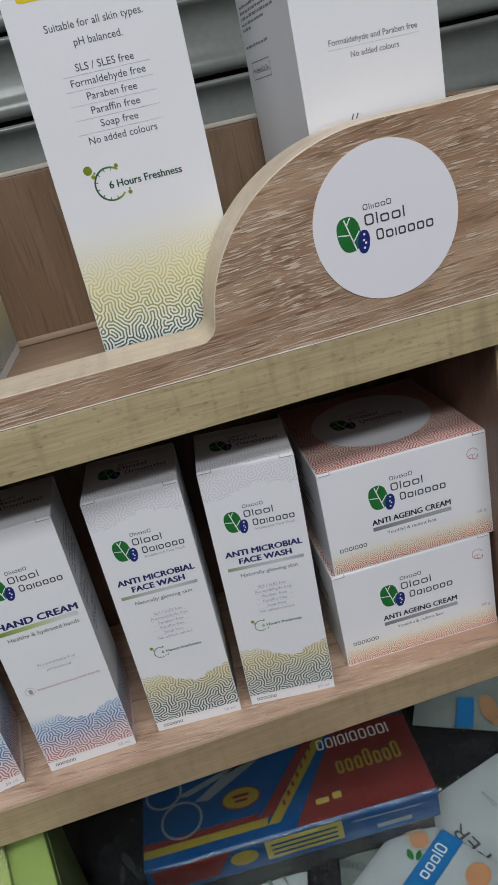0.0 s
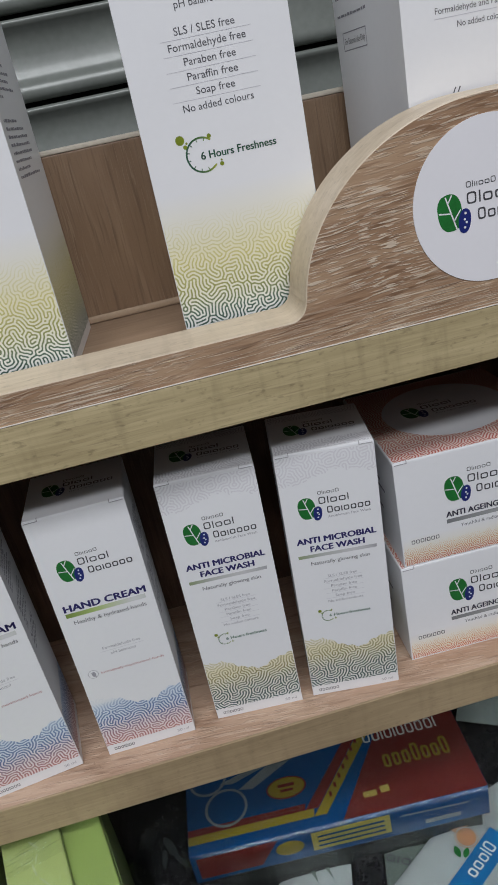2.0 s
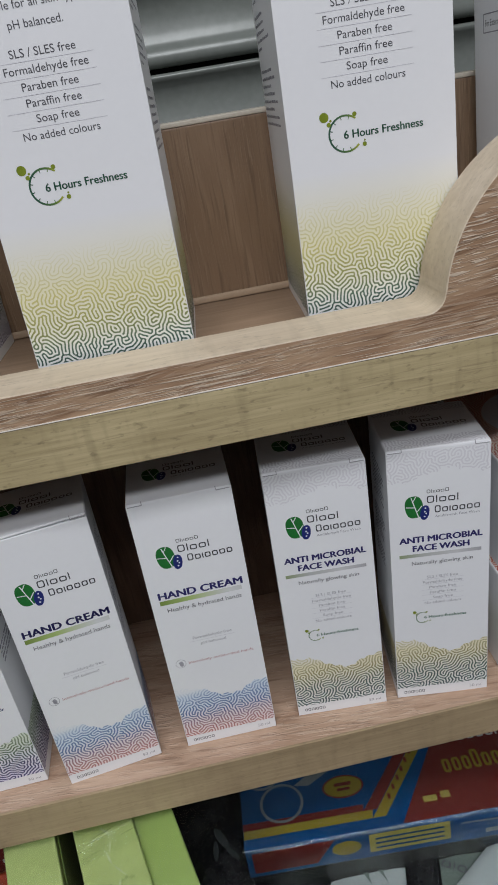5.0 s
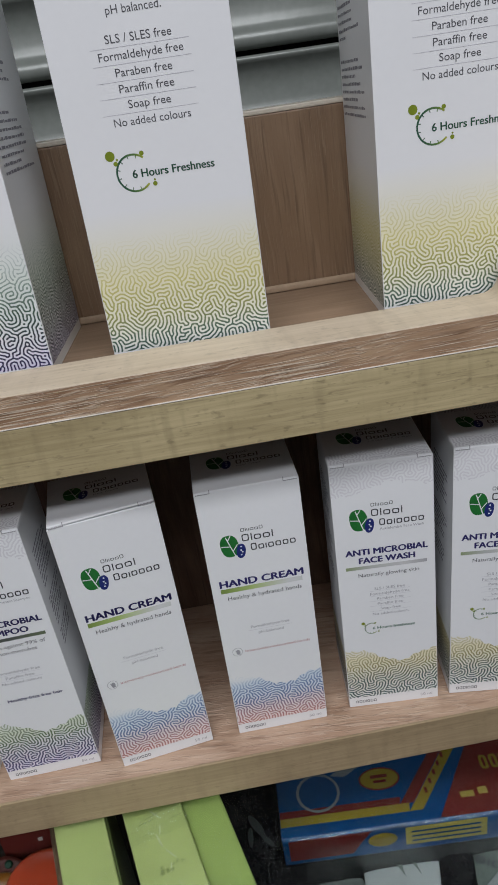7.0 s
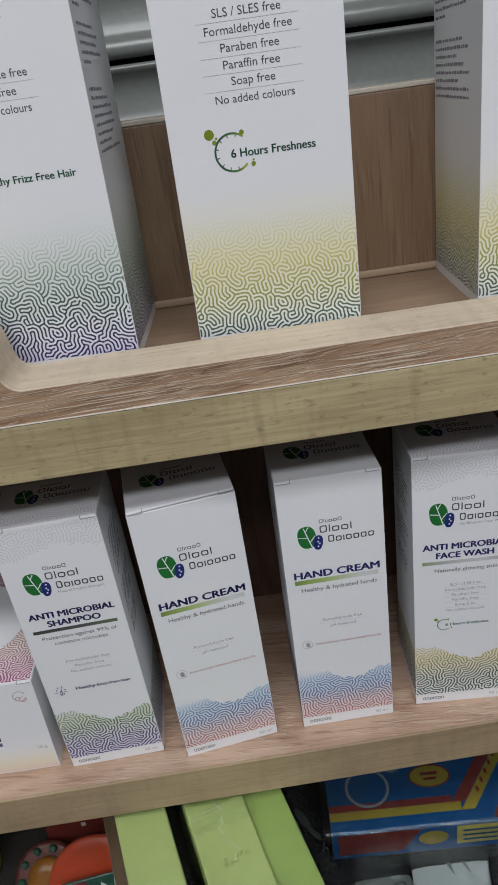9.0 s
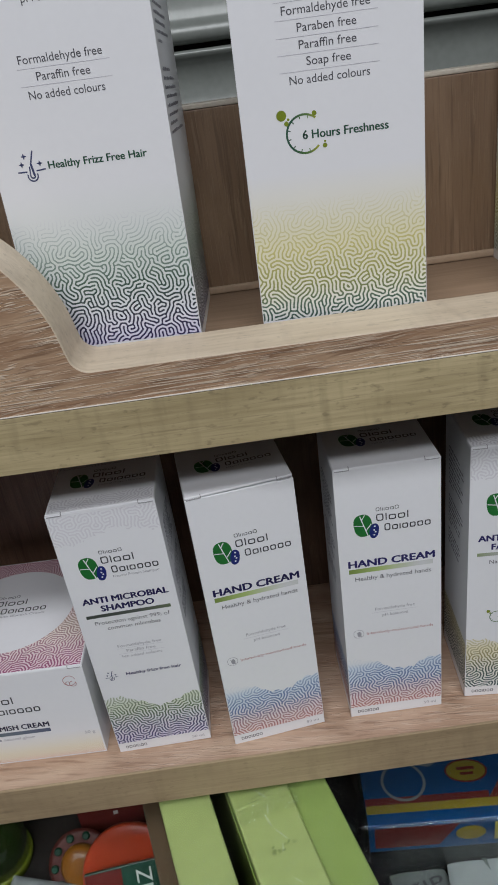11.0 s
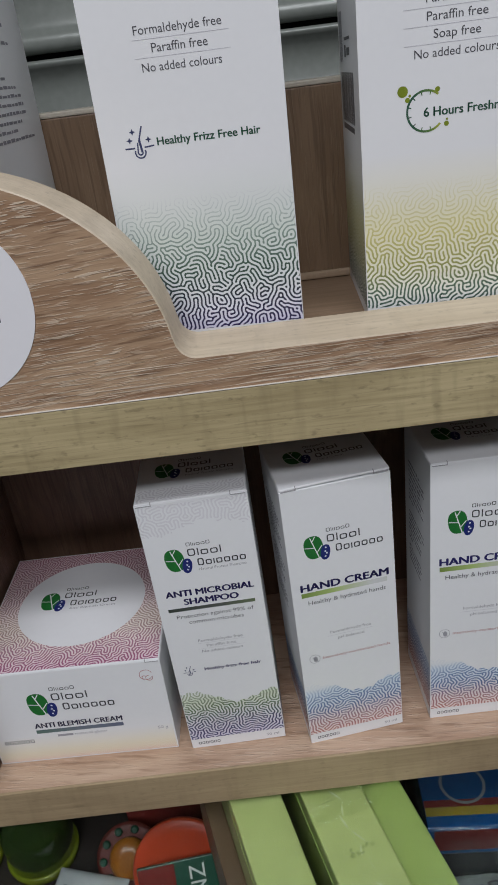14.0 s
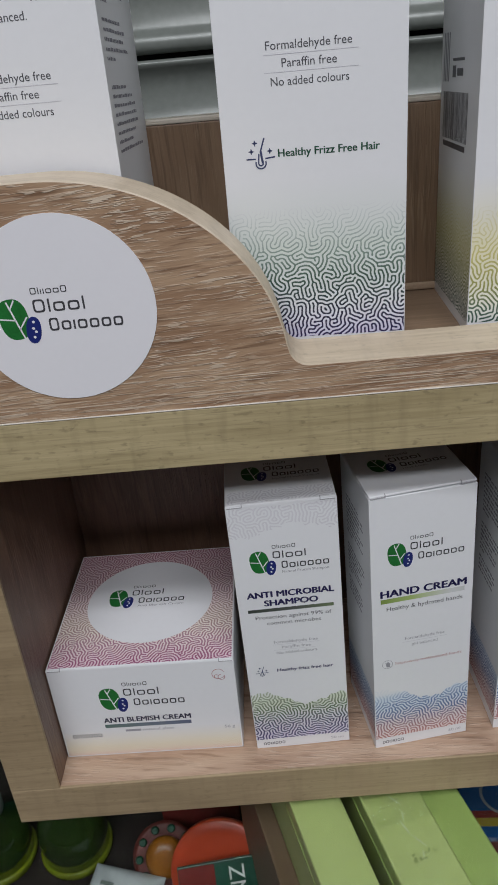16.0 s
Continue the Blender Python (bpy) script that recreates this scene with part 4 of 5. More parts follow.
# ---- glass counter and the goods in it ----
def glass_material(name, colour=(0.57, 0.61, 0.59), rough=0.0, ior=1.25):
    m, n, l, b = node_material(name)
    b.inputs["Transmission Weight"].default_value = 1.0
    b.inputs["Roughness"].default_value = rough
    b.inputs["IOR"].default_value = ior
    b.inputs["Base Color"].default_value = (*colour, 1)
    return m


BASE = -0.240
M_GLASS = glass_material("clear_glass", ior=1.12)
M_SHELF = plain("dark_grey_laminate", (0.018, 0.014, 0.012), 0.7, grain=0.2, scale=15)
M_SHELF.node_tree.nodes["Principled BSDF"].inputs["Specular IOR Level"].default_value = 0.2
M_BODY = plain("grey_counter_laminate", (0.25, 0.25, 0.25), 0.5, grain=0.08, scale=8)
counter = thing("counter", "glass-topped shop counter with crowded goods inside", "counter")
top = part("glass_top", block(-0.9, 0.9, -0.20, 0.36, LOW_UNDER - 0.0085, LOW_UNDER - 0.0005, 0.001), M_GLASS, counter, "clear glass top")
top.visible_shadow = False
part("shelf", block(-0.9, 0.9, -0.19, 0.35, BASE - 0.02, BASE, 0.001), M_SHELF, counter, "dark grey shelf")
part("front_panel", block(-0.9, 0.9, -0.20, -0.192, -0.95, LOW_UNDER - 0.009, 0.001), M_BODY, counter)
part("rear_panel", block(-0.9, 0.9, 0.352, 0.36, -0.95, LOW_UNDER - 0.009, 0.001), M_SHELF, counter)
for s in (-1, 1):
    part("end_panel", block(*sorted((s * 0.892, s * 0.9)), -0.192, 0.352, -0.95, LOW_UNDER - 0.009, 0.001), M_BODY, counter)


def pouch(name, label, category, w, d, t, m, material, folds=0.0015, seed=1):
    """A soft packet: a pillow with crinkled faces, lying on its back."""
    ob = thing(name, label, category, "", m)
    bm = bmesh.new()
    nx, ny = 26, 30
    sheets = []
    for side in (1, -1):
        grid = []
        for i in range(nx + 1):
            row = []
            for j in range(ny + 1):
                a, b = i / nx * 2 - 1, j / ny * 2 - 1
                puff = max(0.0, (1 - a ** 4) * (1 - b ** 6)) ** 0.6
                x, y = a * w / 2 * (1 - 0.02 * b * b), b * d / 2
                cr = noise.noise((x * 60 + seed, y * 60, seed)) + 0.5 * noise.noise((x * 150, y * 150 + seed, seed))
                row.append(bm.verts.new((x, y, t / 2 + side * (puff * t / 2 + 0.0002) + folds * cr * puff)))
            grid.append(row)
        sheets.append(grid)
        for i in range(nx):
            for j in range(ny):
                q = (grid[i][j], grid[i + 1][j], grid[i + 1][j + 1], grid[i][j + 1])
                bm.faces.new(q if side > 0 else q[::-1]).smooth = True
    part("film", bm, material, ob)
    return ob


def lying(w, d, t):
    """Maps a print onto the upper face of a lying packet or box."""
    return lambda u, v: (u, v, t + 0.0012)


M_LIME = plain("lime_green_card", (0.43, 0.50, 0.185), 0.32, grain=0.10, scale=14, coat=0.3)
M_LIME_DARK = plain("green_card", (0.32, 0.42, 0.12), 0.32, grain=0.10, scale=14, coat=0.3)
M_WRAP_GLINT = plain("wrap_glint_paint", (0.55, 0.61, 0.36), 0.12, grain=0.3, scale=60)
M_SMUDGE = plain("brown_smudge", (0.30, 0.35, 0.13), 0.6, grain=0.4, scale=200)


def clear_film(name, rough=0.10):
    """Thin clear wrap: see-through, with a gloss that rises towards grazing angles."""
    m, n, l, b = node_material(name)
    clear, gloss, mix, edge = n.new("ShaderNodeBsdfTransparent"), n.new("ShaderNodeBsdfGlossy"), n.new("ShaderNodeMixShader"), n.new("ShaderNodeFresnel")
    clear.inputs[0].default_value = (0.93, 0.94, 0.93, 1)
    gloss.inputs["Roughness"].default_value = rough
    edge.inputs["IOR"].default_value = 1.5
    l.new(edge.outputs[0], mix.inputs[0])
    l.new(clear.outputs[0], mix.inputs[1])
    l.new(gloss.outputs[0], mix.inputs[2])
    l.new(mix.outputs[0], n["Material Output"].inputs["Surface"])
    n.remove(b)
    return m


M_CLEARFILM = clear_film("clear_wrap_film")


def wrap_sheet(x0, x1, y0, y1, z, drop, seed, parent, crumple=0.0011):
    """A creased sheet of clear wrap over a box, hanging down over its front edge."""
    bm, nx, ny = bmesh.new(), 70, 60
    rows = []
    for i in range(nx + 1):
        row = []
        for j in range(ny + 1):
            x, y = x0 + (x1 - x0) * i / nx, y0 + (y1 - y0) * j / ny
            over = max(0.0, -y)
            cr = abs(noise.noise((x * 45 + seed, y * 45, seed))) * 1.6 + 0.4 * noise.noise((x * 140, y * 110 + seed, seed))
            row.append(bm.verts.new((x, max(y, -0.004 - over * 0.1), z + 0.0011 + crumple * max(0.0, cr) - over * drop)))
        rows.append(row)
    for i in range(nx):
        for j in range(ny):
            bm.faces.new((rows[i][j], rows[i + 1][j], rows[i + 1][j + 1], rows[i][j + 1])).smooth = True
    ob = part("wrap", bm, M_CLEARFILM, parent, "creased clear wrap")
    ob.visible_shadow = False
    return ob


def green_boxes():
    """Three tall boxes stacked on edge below the glass."""
    rnd = random.Random(4)
    for cx, half, low, mt, tag in ((-0.1125, 0.0128, 0.0, M_LIME, "lime green cardboard box standing under the glass"),
                                  (-0.0745, 0.0150, 0.0, M_LIME, "lime green cardboard box with creased clear wrap"),
                                  (-0.0485, 0.0103, -0.004, M_LIME_DARK, "darker green cardboard box beside a wrapped one")):
        h = GREEN_TOP - BASE + low
        ob = thing("green_box", tag, "box", "green boxes", pose(cx, 0.014, BASE, 0, 0, 14.5))
        part("body", block(-half, half, -0.14, 0.10, 0, h, 0.0012, 3), mt, ob)
        part("lid_edge", block(-half - 0.0003, half + 0.0003, -0.1403, 0.1003, h - 0.012, h - 0.0115, 0.0002), M_LIME_DARK, ob, "darker lid edge")
        if "creased" in tag:
            wrap_sheet(-half + 0.0005, half + 0.004, -0.13, 0.09, h, 0.0, 5, ob, 0.0016)
            # Pale ovals painted on the box top as glints of the creased wrap.
            flats = []
            for i in range(14):
                y = 0.03 - i * 0.0080 + rnd.uniform(-0.003, 0.003)
                x = -0.001 + 0.004 * i / 14 + rnd.uniform(-0.002, 0.002)
                flats.append(oval(x, y, rnd.uniform(0.0002, 0.0007), rnd.uniform(0.0015, 0.005), 7, 1.2, rnd.uniform(-0.5, 0.7)))
            printed("wrap_glints", join(*flats), lambda u, v: (u, v, h + 0.0003), M_WRAP_GLINT, ob, "pale ovals painted as glints on the wrap creases")
            sm = [oval(0.002 + rnd.uniform(-0.006, 0.006), -0.034 + rnd.uniform(-0.002, 0.002), rnd.uniform(0.0005, 0.0016), rnd.uniform(0.0003, 0.0006), 12, 1.0, rnd.uniform(0.2, 0.9)) for _ in range(14)]
            printed("smudges", join(*sm), lambda u, v: (u, v, h + 0.0004), M_SMUDGE, ob, "dark smudges")


GREEN_TOP = -0.0365
green_boxes()
M_BLACK = plain("black_plastic_film", (0.015, 0.015, 0.016), 0.25, grain=0.3, scale=40, bump=0.2)
M_BROWN = plain("plain_brown_card", (0.155, 0.098, 0.056), 0.5, grain=0.06, scale=8)
# Narrow box added for the brown strip beside the green boxes.
ob = thing("brown_box", "narrow brown box added beside the green boxes", "box", "", pose(-0.1325, 0.020, BASE, 0, 0, 14.5))
part("body", block(-0.0052, 0.0052, -0.13, 0.09, 0, 0.150, 0.0015), M_BROWN, ob)

# scissors box: blue and red, with a picture of scissors on its lid
M_BLUE = plain("royal_blue_gloss_card", (0.006, 0.068, 0.215), 0.22, grain=0.15, scale=20, coat=0.5)
M_RED = plain("red_gloss_card", (0.18, 0.028, 0.024), 0.22, grain=0.12, scale=20, coat=0.5)
M_GOLD = plain("yellow_gloss_ink", (0.32, 0.25, 0.03), 0.25, grain=0.05, coat=0.5)
M_STEEL = plain("pictured_steel_ink", (0.22, 0.25, 0.26), 0.3, grain=0.2, scale=60)
M_SILK = plain("white_gloss_ink", (0.72, 0.72, 0.70), 0.3)
M_LABEL = plain("khaki_label_ink", (0.42, 0.36, 0.08), 0.35)


def scissors_box():
    L, D, H = 0.206, 0.088, 0.028
    ob = thing("scissors_box", "glossy blue and red scissors box lying in the counter", "box", "", pose(0.0915, 0.0600, SCISSORS - H, 0, 0, -4.0))
    part("body", block(-L / 2, L / 2, 0, D, 0, H, 0.0008), M_BLUE, ob)

    def lid(u, v):
        return -L / 2 + u * L, v * D, H + 0.0002

    def lid_flat(u, v):
        return -L / 2 + u, v, H + 0.0002

    def front(u, v):
        return -L / 2 + u * L, -0.0002, v * H

    def poly(*pts):
        return list(pts), [list(range(len(pts)))]

    printed("red_field", poly((0.515, 0.0), (0.998, 0.0), (0.998, 0.80), (0.735, 0.84)), lid, M_RED, ob, "red field")
    printed("red_stripe", join(poly((0.002, 0.155), (0.40, 0.155), (0.405, 0.215), (0.002, 0.215)), poly((0.40, 0.155), (0.445, 0.155), (0.685, 0.90), (0.65, 0.92)), poly((0.685, 0.90), (0.998, 0.88), (0.998, 0.92), (0.66, 0.945))), lid, M_RED, ob, "red stripe")
    printed("yellow_stripe", join(poly((0.002, 0.085), (0.425, 0.085), (0.43, 0.155), (0.002, 0.155)), poly((0.425, 0.085), (0.468, 0.085), (0.712, 0.84), (0.68, 0.875)), poly((0.70, 0.84), (0.998, 0.82), (0.998, 0.865), (0.69, 0.885))), lid, M_GOLD, ob, "yellow stripe", 0.00005)
    rings = [arc(0, 0, 0.0143, 0.0019, 0, 360, 32), arc(-0.012, 0.0265, 0.0130, 0.0019, 0, 360, 32)]
    ring_face = lambda u, v: (-L / 2 + 0.0285 + u, 0.0305 + v, H + 0.0003)
    blades = [poly((0.010, 0.012), (0.020, 0.010), (0.100, 0.056), (0.096, 0.0565), (0.06, 0.045)), poly((-0.004, 0.020), (0.006, 0.018), (0.105, 0.052), (0.104, 0.055))]
    printed("scissors_picture", join(*rings, *blades), ring_face, M_STEEL, ob, "grey picture of scissors")
    oval_face = lambda u, v: (-L / 2 + 0.352 * L + u, 0.40 * D + v, H + 0.0003)
    printed("red_oval", oval(0, 0, 0.0145, 0.0092, 32), oval_face, M_RED, ob, "red oval")
    printed("yellow_oval", oval(0, 0, 0.0132, 0.0080, 32), oval_face, M_GOLD, ob, "yellow oval", 0.0001)
    printed("oval_mark", join(bar(-0.006, 0.006, 0.0005, 0.0032), bar(-0.0045, 0.0045, -0.0034, -0.0012)), oval_face, M_RED, ob, "", 0.0002)
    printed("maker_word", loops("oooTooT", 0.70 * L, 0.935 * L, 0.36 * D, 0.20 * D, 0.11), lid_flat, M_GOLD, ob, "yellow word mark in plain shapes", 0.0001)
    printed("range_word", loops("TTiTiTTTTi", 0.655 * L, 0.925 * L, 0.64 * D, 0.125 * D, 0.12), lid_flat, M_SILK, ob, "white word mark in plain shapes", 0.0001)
    printed("slogan", join(*[bar(0.49 + i * 0.022, 0.50 + i * 0.022, 0.22 + i * 0.075, 0.27 + i * 0.075) for i in range(7)]), lid, M_RED, ob, "", 0.0001)
    printed("small_print", join(bar(0.60, 0.645, 0.14, 0.19), bar(0.66, 0.69, 0.15, 0.21)), lid, M_LABEL, ob, "", 0.0001)
    printed("red_field", poly((0.02, 0.15), (0.225, 0.15), (0.29, 0.86), (0.02, 0.86)), front, M_RED, ob, "red field")
    printed("yellow_oval", oval(0.325, 0.5, 0.048, 0.24, 24), front, M_GOLD, ob, "yellow oval")
    printed("label_panel", bar(0.40, 0.665, 0.20, 0.82), front, M_LABEL, ob, "khaki printed panel")
    printed("label_lines", join(*[bar(0.42, 0.645, 0.30 + k * 0.16, 0.36 + k * 0.16) for k in range(3)]), front, M_BLUE, ob, "", 0.0001)
    printed("scissors_picture", join(stroke(0.70, 0.66, 0.93, 0.60, 0.05), arc(0.945, 0.62, 0.022, 0.008, 0, 360, 14)), front, M_STEEL, ob, "grey picture of scissors")
    printed("small_print", bar(0.78, 0.90, 0.2, 0.34), front, M_STEEL, ob)
    wrap_sheet(-L / 2 - 0.004, L / 2 + 0.003, -0.034, D, H, 0.9, 3, ob)
    return ob


SCISSORS = -0.1540
scissors_box()
ob = thing("dark_box", "dark grey cardboard box under the scissors box", "box", "", pose(0.0920, 0.066, BASE, 0, 0, -3.0))
part("body", block(-0.10, 0.10, 0, 0.10, 0, SCISSORS - 0.028 - BASE, 0.001), M_BLACK, ob)

M_FILM = plain("white_glossy_film", (0.40, 0.43, 0.43), 0.18, grain=0.10, scale=40, bump=0.1)
M_FILM_DULL = plain("dull_clear_film", (0.20, 0.225, 0.215), 0.15, grain=0.25, scale=40, bump=0.1)
M_FILM_GREY = plain("grey_green_film", (0.14, 0.17, 0.15), 0.2, grain=0.3, scale=40, bump=0.1)
M_FILM_DIM = plain("dim_grey_film", (0.05, 0.055, 0.055), 0.25, grain=0.5, scale=60, bump=0.1)
M_ORANGE = plain("orange_slice_ink", (0.50, 0.24, 0.12), 0.35, grain=0.25, scale=120)
M_RIND = plain("peach_ink", (0.42, 0.22, 0.11), 0.35, grain=0.2, scale=120)
M_CYAN = plain("cyan_blue_ink", (0.012, 0.15, 0.38), 0.3)


def packets():
    """Soft packets in front of and beside the scissors box."""
    z = BASE + 0.030
    ob = pouch("white_packet", "white plastic packet with a blue band and orange fruit", "packet", 0.095, 0.085, 0.005, pose(0.1626, 0.0187, z + 0.004, 0, 0, 33), M_FILM, 0.0006, 2)
    up = lying(0.095, 0.085, 0.005)
    printed("blue_band", bar(-0.0225, 0.0465, -0.0035, 0.0135), up, M_CYAN, ob, "blue band", 0.0002)
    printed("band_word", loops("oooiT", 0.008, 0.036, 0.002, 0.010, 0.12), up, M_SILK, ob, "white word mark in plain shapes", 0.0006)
    printed("fruit_slice", oval(0.030, 0.022, 0.0080, 0.0080, 24), up, M_ORANGE, ob, "orange fruit slice", 0.0002)
    printed("fruit_slice", oval(0.035, 0.031, 0.0070, 0.0055, 20, 0.8), up, M_RIND, ob, "orange fruit slice", 0.0003)
    printed("fruit_slice", oval(0.031, -0.023, 0.0095, 0.0080, 20), up, M_ORANGE, ob, "orange fruit slice", 0.0002)
    printed("slice_rim", arc(0.030, 0.022, 0.0072, 0.0009, 0, 360), up, M_FILM, ob, "", 0.0005)
    printed("leaf", join(oval(0.017, 0.021, 0.0045, 0.0022, 12, 1.3, 1.0), oval(0.020, 0.016, 0.0040, 0.0020, 12, 1.3, 0.3)), up, M_LEAF, ob, "green leaves", 0.0004)
    ob = pouch("white_packet", "large white zip packet with dark lettering", "packet", 0.157, 0.15, 0.006, pose(0.2205, 0.0140, z - 0.006, 0, 0, 106), M_FILM, 0.0010, 5)
    up = lying(0.157, 0.15, 0.006)
    printed("lettering", words("PPER", 0.0060, 0.0480, -0.0030, 0.0105), up, M_INK, ob, "dark lettering", 0.0006)
    printed("lettering", words("China", 0.0420, 0.0570, -0.0345, 0.0034), up, M_INK, ob, "dark lettering", 0.0006)
    ob = pouch("white_packet", "white packet with blue and brown pictures behind", "packet", 0.13, 0.15, 0.008, pose(0.3150, 0.1800, z - 0.004, -2, -2, 60), M_FILM_DULL, 0.0020, 8)
    up = lying(0.13, 0.15, 0.008)
    printed("blue_band", bar(-0.068, -0.036, 0.024, 0.038), up, M_CYAN, ob, "blue band", 0.0005)
    printed("brown_picture", join(oval(-0.046, 0.012, 0.014, 0.007, 18, 0.8, 0.3), oval(-0.058, 0.006, 0.006, 0.004, 14)), up, M_RIND, ob, "brown picture", 0.0005)
    pouch("black_packet", "crumpled black plastic packet beside the scissors box", "packet", 0.10, 0.13, 0.014, pose(0.2350, 0.1250, BASE + 0.004, 0, 0, -35), M_BLACK, 0.004, 11)
    ob = pouch("black_packet", "crumpled black plastic packet between boxes", "packet", 0.060, 0.17, 0.050, pose(-0.0320, 0.090, BASE + 0.002, 0, 0, 8), M_BLACK, 0.006, 14)
    # Three dull grey ovals on the black film.
    printed("grey_ovals", join(oval(0.006, 0.012, 0.003, 0.010, 11, 1.0, 0.3), oval(0.000, 0.004, 0.002, 0.008, 9, 1.0, -0.2), oval(0.011, -0.002, 0.002, 0.007, 9, 1.0, 0.5)), lying(0.06, 0.17, 0.05), M_FILM_DIM, ob, "dull grey ovals", 0.003)
    ob = pouch("grey_packet", "dark grey-green glossy packet below the scissors box", "packet", 0.038, 0.085, 0.006, pose(0.1190, 0.0360, z - 0.002, 0, 0, -32), M_FILM_GREY, 0.0012, 17)
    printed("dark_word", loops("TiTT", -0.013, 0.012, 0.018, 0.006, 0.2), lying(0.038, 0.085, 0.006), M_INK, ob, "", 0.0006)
    pouch("black_packet", "glossy black plastic packet below the scissors box", "packet", 0.024, 0.085, 0.006, pose(0.0985, 0.0330, z + 0.001, 0, 0, -14), M_BLACK, 0.0015, 18)
    ob = pouch("knife_packet", "white packet with two dark blade pictures", "packet", 0.055, 0.080, 0.005, pose(0.0650, 0.0410, z - 0.002, 0, 0, -9), M_FILM, 0.0010, 21)
    blades = join(([(-0.011, 0.037), (0.001, 0.017), (-0.003, 0.037)], [[0, 1, 2]]), ([(0.000, 0.037), (0.012, 0.018), (0.006, 0.037)], [[0, 1, 2]]))
    printed("blade_picture", blades, lying(0.055, 0.08, 0.005), M_FILM_GREY, ob, "dark blade picture", 0.0010)
    ob = pouch("zip_packet", "pale zip packet with dark lettering", "packet", 0.060, 0.085, 0.006, pose(0.0180, 0.0300, z - 0.008, 0, 0, 12), M_FILM_DULL, 0.0020, 24)
    printed("dark_word", words("ZIP", -0.004, 0.024, 0.020, 0.010), lying(0.060, 0.085, 0.006), M_INK, ob, "dark lettering", 0.001)


packets()

# round goods at the other end
M_ORANGERED = plain("orange_red_plastic", (0.46, 0.050, 0.014), 0.35, grain=0.10, scale=30)
M_REDDARK = plain("dark_red_plastic", (0.10, 0.014, 0.009), 0.5, grain=0.2, scale=60)
M_AMBER = plain("amber_yellow_plastic", (0.26, 0.09, 0.005), 0.3, grain=0.3, scale=60)
M_DKGREEN = plain("dark_green_gloss_card", (0.015, 0.075, 0.045), 0.3, grain=0.2, scale=60)
M_OIL = plain("dark_green_liquid_plastic", (0.016, 0.036, 0.006), 0.10, grain=0.6, scale=25, bump=0.5, coat=1.0)
M_CAPGREY = plain("grey_translucent_plastic", (0.26, 0.32, 0.29), 0.25, grain=0.2, scale=60)
M_LIMECAP = plain("yellow_green_plastic", (0.13, 0.16, 0.010), 0.2, grain=0.2, scale=60)


def turned(profile, n=40):
    """A body of revolution from (radius, height) pairs."""
    bm = bmesh.new()
    rings = [[bm.verts.new((r * math.cos(a), r * math.sin(a), z)) for a in np.linspace(0, 2 * math.pi, n, endpoint=False)] for r, z in profile]
    for a, b in zip(rings, rings[1:]):
        for i in range(n):
            bm.faces.new((a[i], a[(i + 1) % n], b[(i + 1) % n], b[i])).smooth = True
    bm.faces.new(rings[0][::-1])
    bm.faces.new(rings[-1])
    return bm


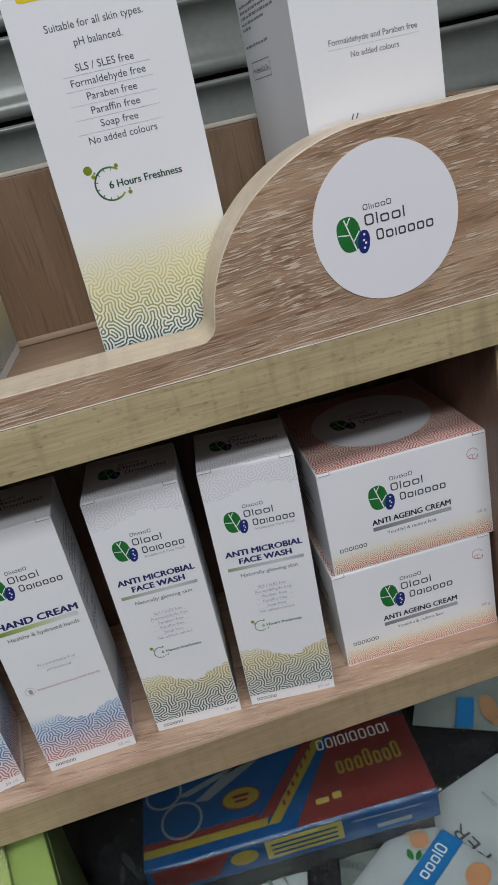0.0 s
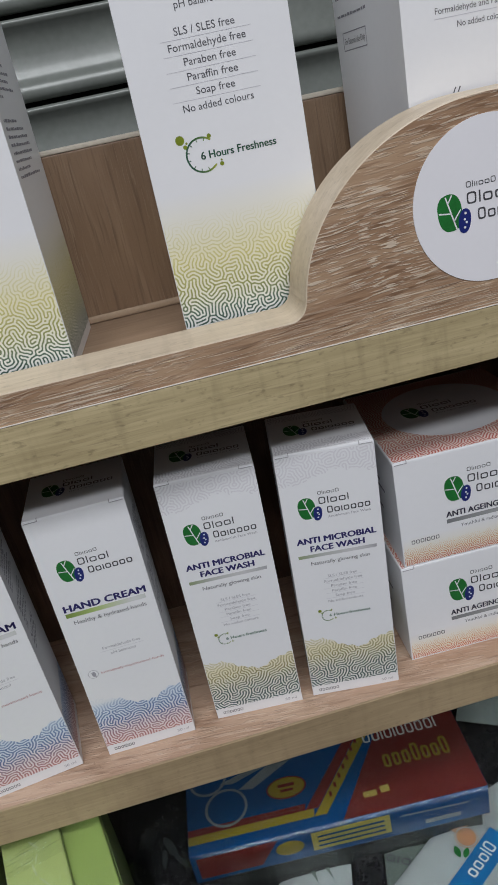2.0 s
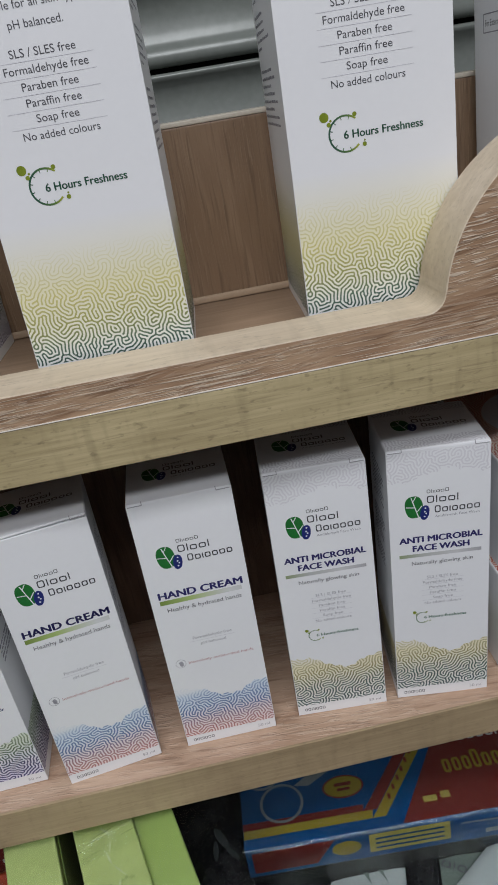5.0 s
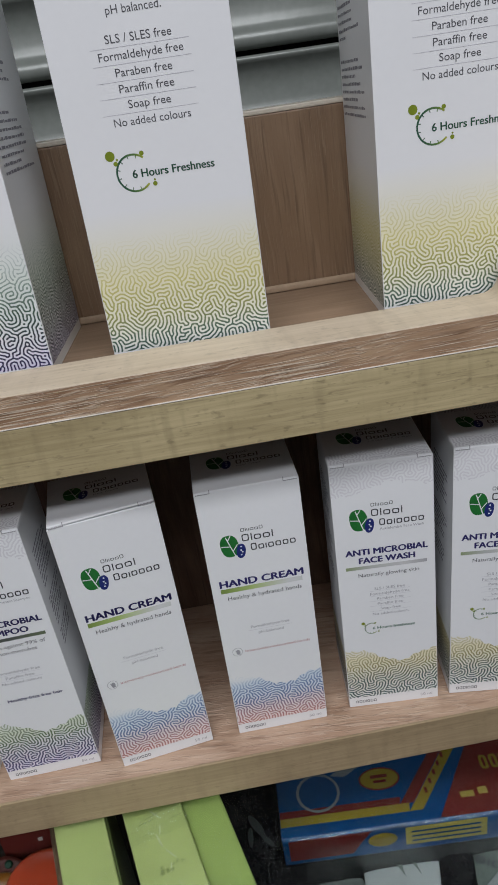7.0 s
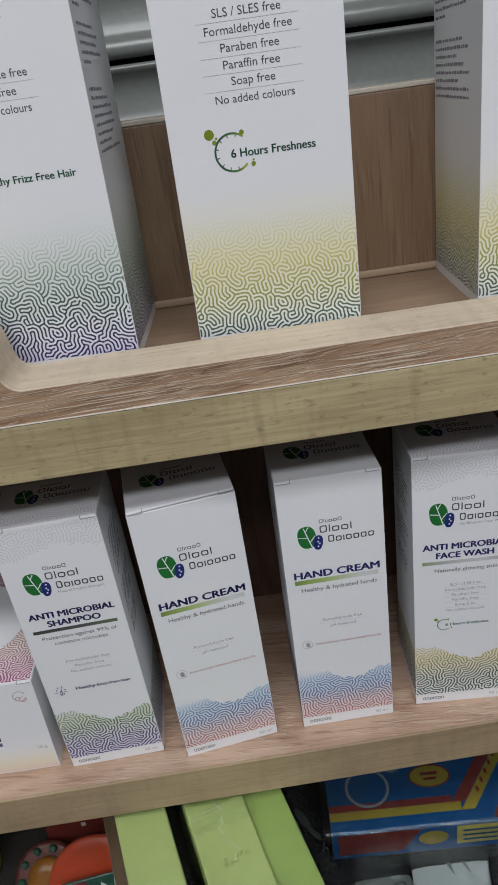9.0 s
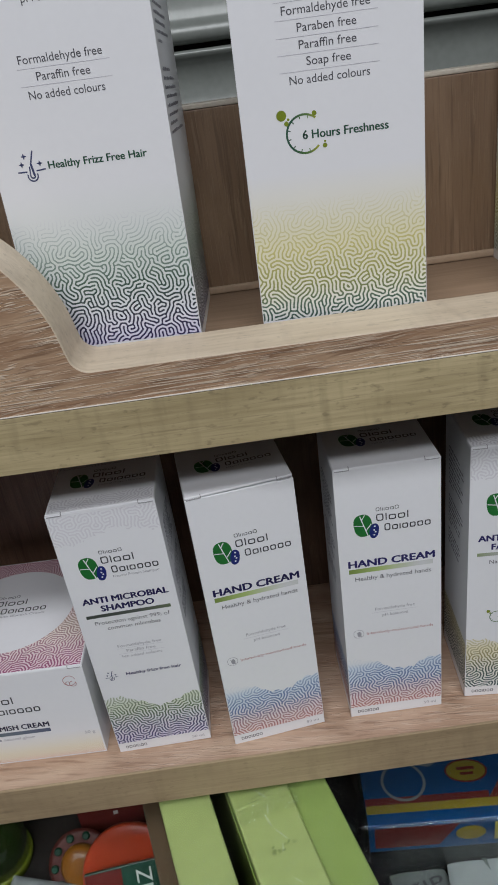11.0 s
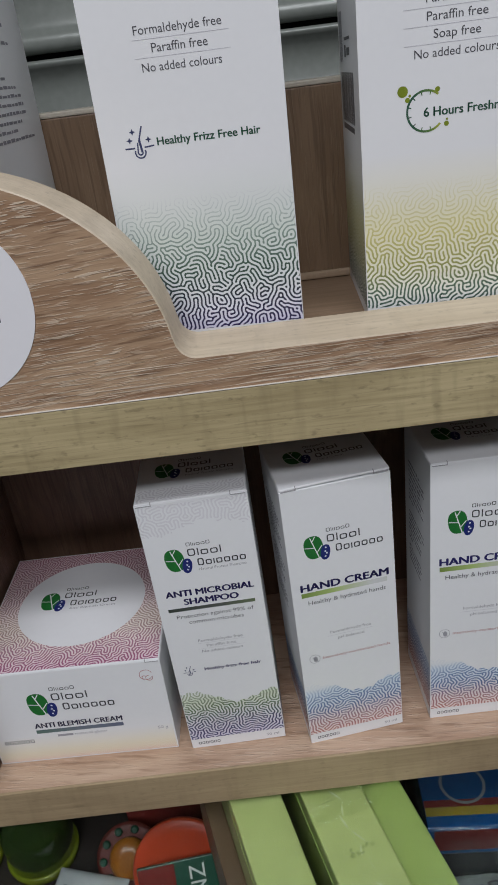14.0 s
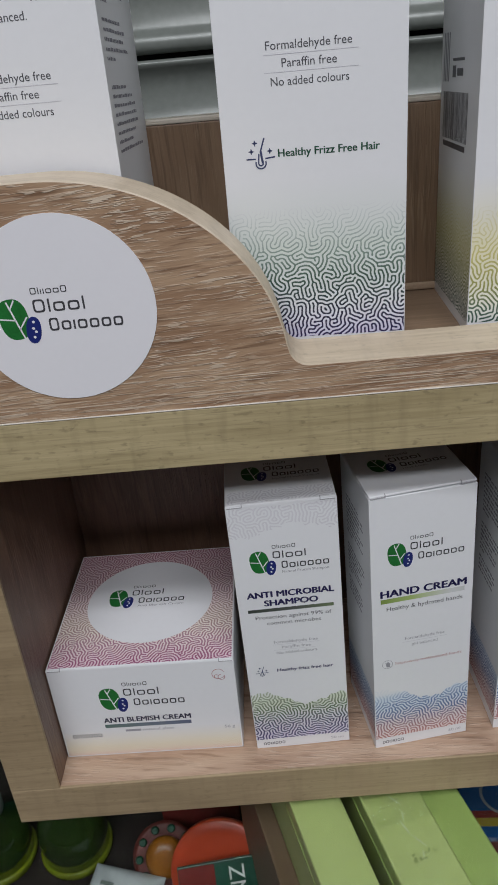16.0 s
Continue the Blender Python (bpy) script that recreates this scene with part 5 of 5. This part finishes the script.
def round_goods():
    ob = thing("orange_disc", "orange-red round plastic disc standing on edge", "disc", "", pose(-0.1790, 0.072, BASE + 0.002, 58, 0, -6))
    part("disc", turned([(0.034, 0.0), (0.0365, 0.001), (0.0365, 0.005), (0.035, 0.006), (0.028, 0.0062)], 48), M_ORANGERED, ob)
    for o in ob.children:
        o.location = (0, 0.0385, 0)
    ob = thing("flower_toy", "amber flower-shaped toy with green studs", "toy", "", pose(-0.2200, 0.100, BASE, 50, 0, 4))
    c = part("centre", turned([(0.013, 0.0), (0.0145, 0.002), (0.0145, 0.006), (0.012, 0.009), (0.006, 0.010)], 30), M_AMBER, ob)
    c.location = (0, 0.026, 0.002)
    rim = part("rim", turned([(0.015, 0.0), (0.023, 0.0005), (0.0245, 0.003), (0.021, 0.004), (0.014, 0.003)], 40), M_REDDARK, ob, "dark red rim")
    rim.location = (0, 0.026, 0)
    for k in range(10):
        a = math.radians(36 * k)
        stud = part("stud", turned([(0.0026, 0.0), (0.0032, 0.002), (0.002, 0.004)], 10), M_DKGREEN, ob, "green stud")
        stud.location = (0.0195 * math.cos(a), 0.026 + 0.0195 * math.sin(a), 0.003)
    for x, y, s, tag in ((-0.2960, 0.142, 0.86, "yellow-green round plastic bottle with a neck"), (-0.3560, 0.140, 0.86, "yellow-green round bottle beside another")):
        ob = thing("round_bottle", tag, "bottle", "round bottles", pose(x, y, BASE, 0, 0, 20))
        part("flask", turned([(0.024 * s, 0.0), (0.030 * s, 0.004), (0.031 * s, 0.030), (0.026 * s, 0.042), (0.014 * s, 0.050), (0.013 * s, 0.054)]), M_OIL, ob, "glossy dark green flask")
        part("base_ring", turned([(0.0300 * s, 0.0), (0.0325 * s, 0.001), (0.0325 * s, 0.006), (0.0312 * s, 0.007)]), M_LIMECAP, ob)
        part("cap", turned([(0.0145 * s, 0.053), (0.0150 * s, 0.054), (0.0150 * s, 0.066), (0.013 * s, 0.068)]), M_CAPGREY, ob)
    ob = thing("green_packet", "dark green and red card packet", "packet", "", pose(-0.1770, 0.0660, BASE + 0.035, 55, 0, 6))
    part("card", block(-0.027, 0.027, -0.041, 0.03, 0, 0.003, 0.0006), M_DKGREEN, ob)
    printed("red_panel", bar(-0.0265, -0.002, -0.029, 0.029), lambda u, v: (u, v, 0.0032), M_RED, ob, "dark red panel")
    printed("pale_word", words("NZ", 0.006, 0.026, -0.018, 0.011), lambda u, v: (-v, u, 0.0032), M_SILK, ob, "pale letters")
    ob = pouch("clear_pouch", "pale clear-topped plastic pouch", "pouch", 0.056, 0.075, 0.016, pose(-0.2560, 0.0740, BASE + 0.002, 14, 0, -16), M_FILM, 0.003, 41)
    rnd = random.Random(9)
    printed("small_print", join(*[bar(-0.016 + (i % 2) * 0.018, -0.016 + (i % 2) * 0.018 + rnd.uniform(0.006, 0.015), 0.022 - i * 0.005, 0.0245 - i * 0.005) for i in range(8)]), lying(0.056, 0.075, 0.016), M_FILM_GREY, ob, "grey bars of small print", 0.0015)
    ob = thing("red_box", "dark red cardboard box behind the round goods", "box", "", pose(-0.1950, 0.146, BASE, 0, 0, 6))
    part("body", block(-0.030, 0.030, 0, 0.03, 0, 0.058, 0.0008), M_RED, ob)
    printed("white_mark", bar(-0.003, 0.0005, 0.030, 0.034), lambda u, v: (u, -0.0002, v), M_SILK, ob)
    ob = thing("dark_box", "dark green cardboard box behind the bottles", "box", "", pose(-0.2900, 0.205, BASE, 0, 0, -4))
    part("body", block(-0.055, 0.055, 0, 0.04, 0, 0.07, 0.0008), M_DKGREEN, ob)


round_goods()


# ---- room ----
def room():
    for name, b, mt in (("floor", (-2.0, 2.0, -2.4, 1.2, -1.0, -0.95), M_TILE), ("ceiling", (-2.0, 2.0, -2.4, 1.2, 2.25, 2.3), M_WALL),
                        ("wall_north", (-2.0, 2.0, 1.1, 1.2, -0.95, 2.25), M_WALL), ("wall_south", (-2.0, 2.0, -2.4, -2.3, -0.95, 2.25), M_WALL),
                        ("wall_west", (-2.1, -2.0, -2.4, 1.2, -0.95, 2.25), M_WALL), ("wall_east", (2.0, 2.1, -2.4, 1.2, -0.95, 2.25), M_WALL)):
        tagged(part(name, block(*b), mt), kind="structure")


room()
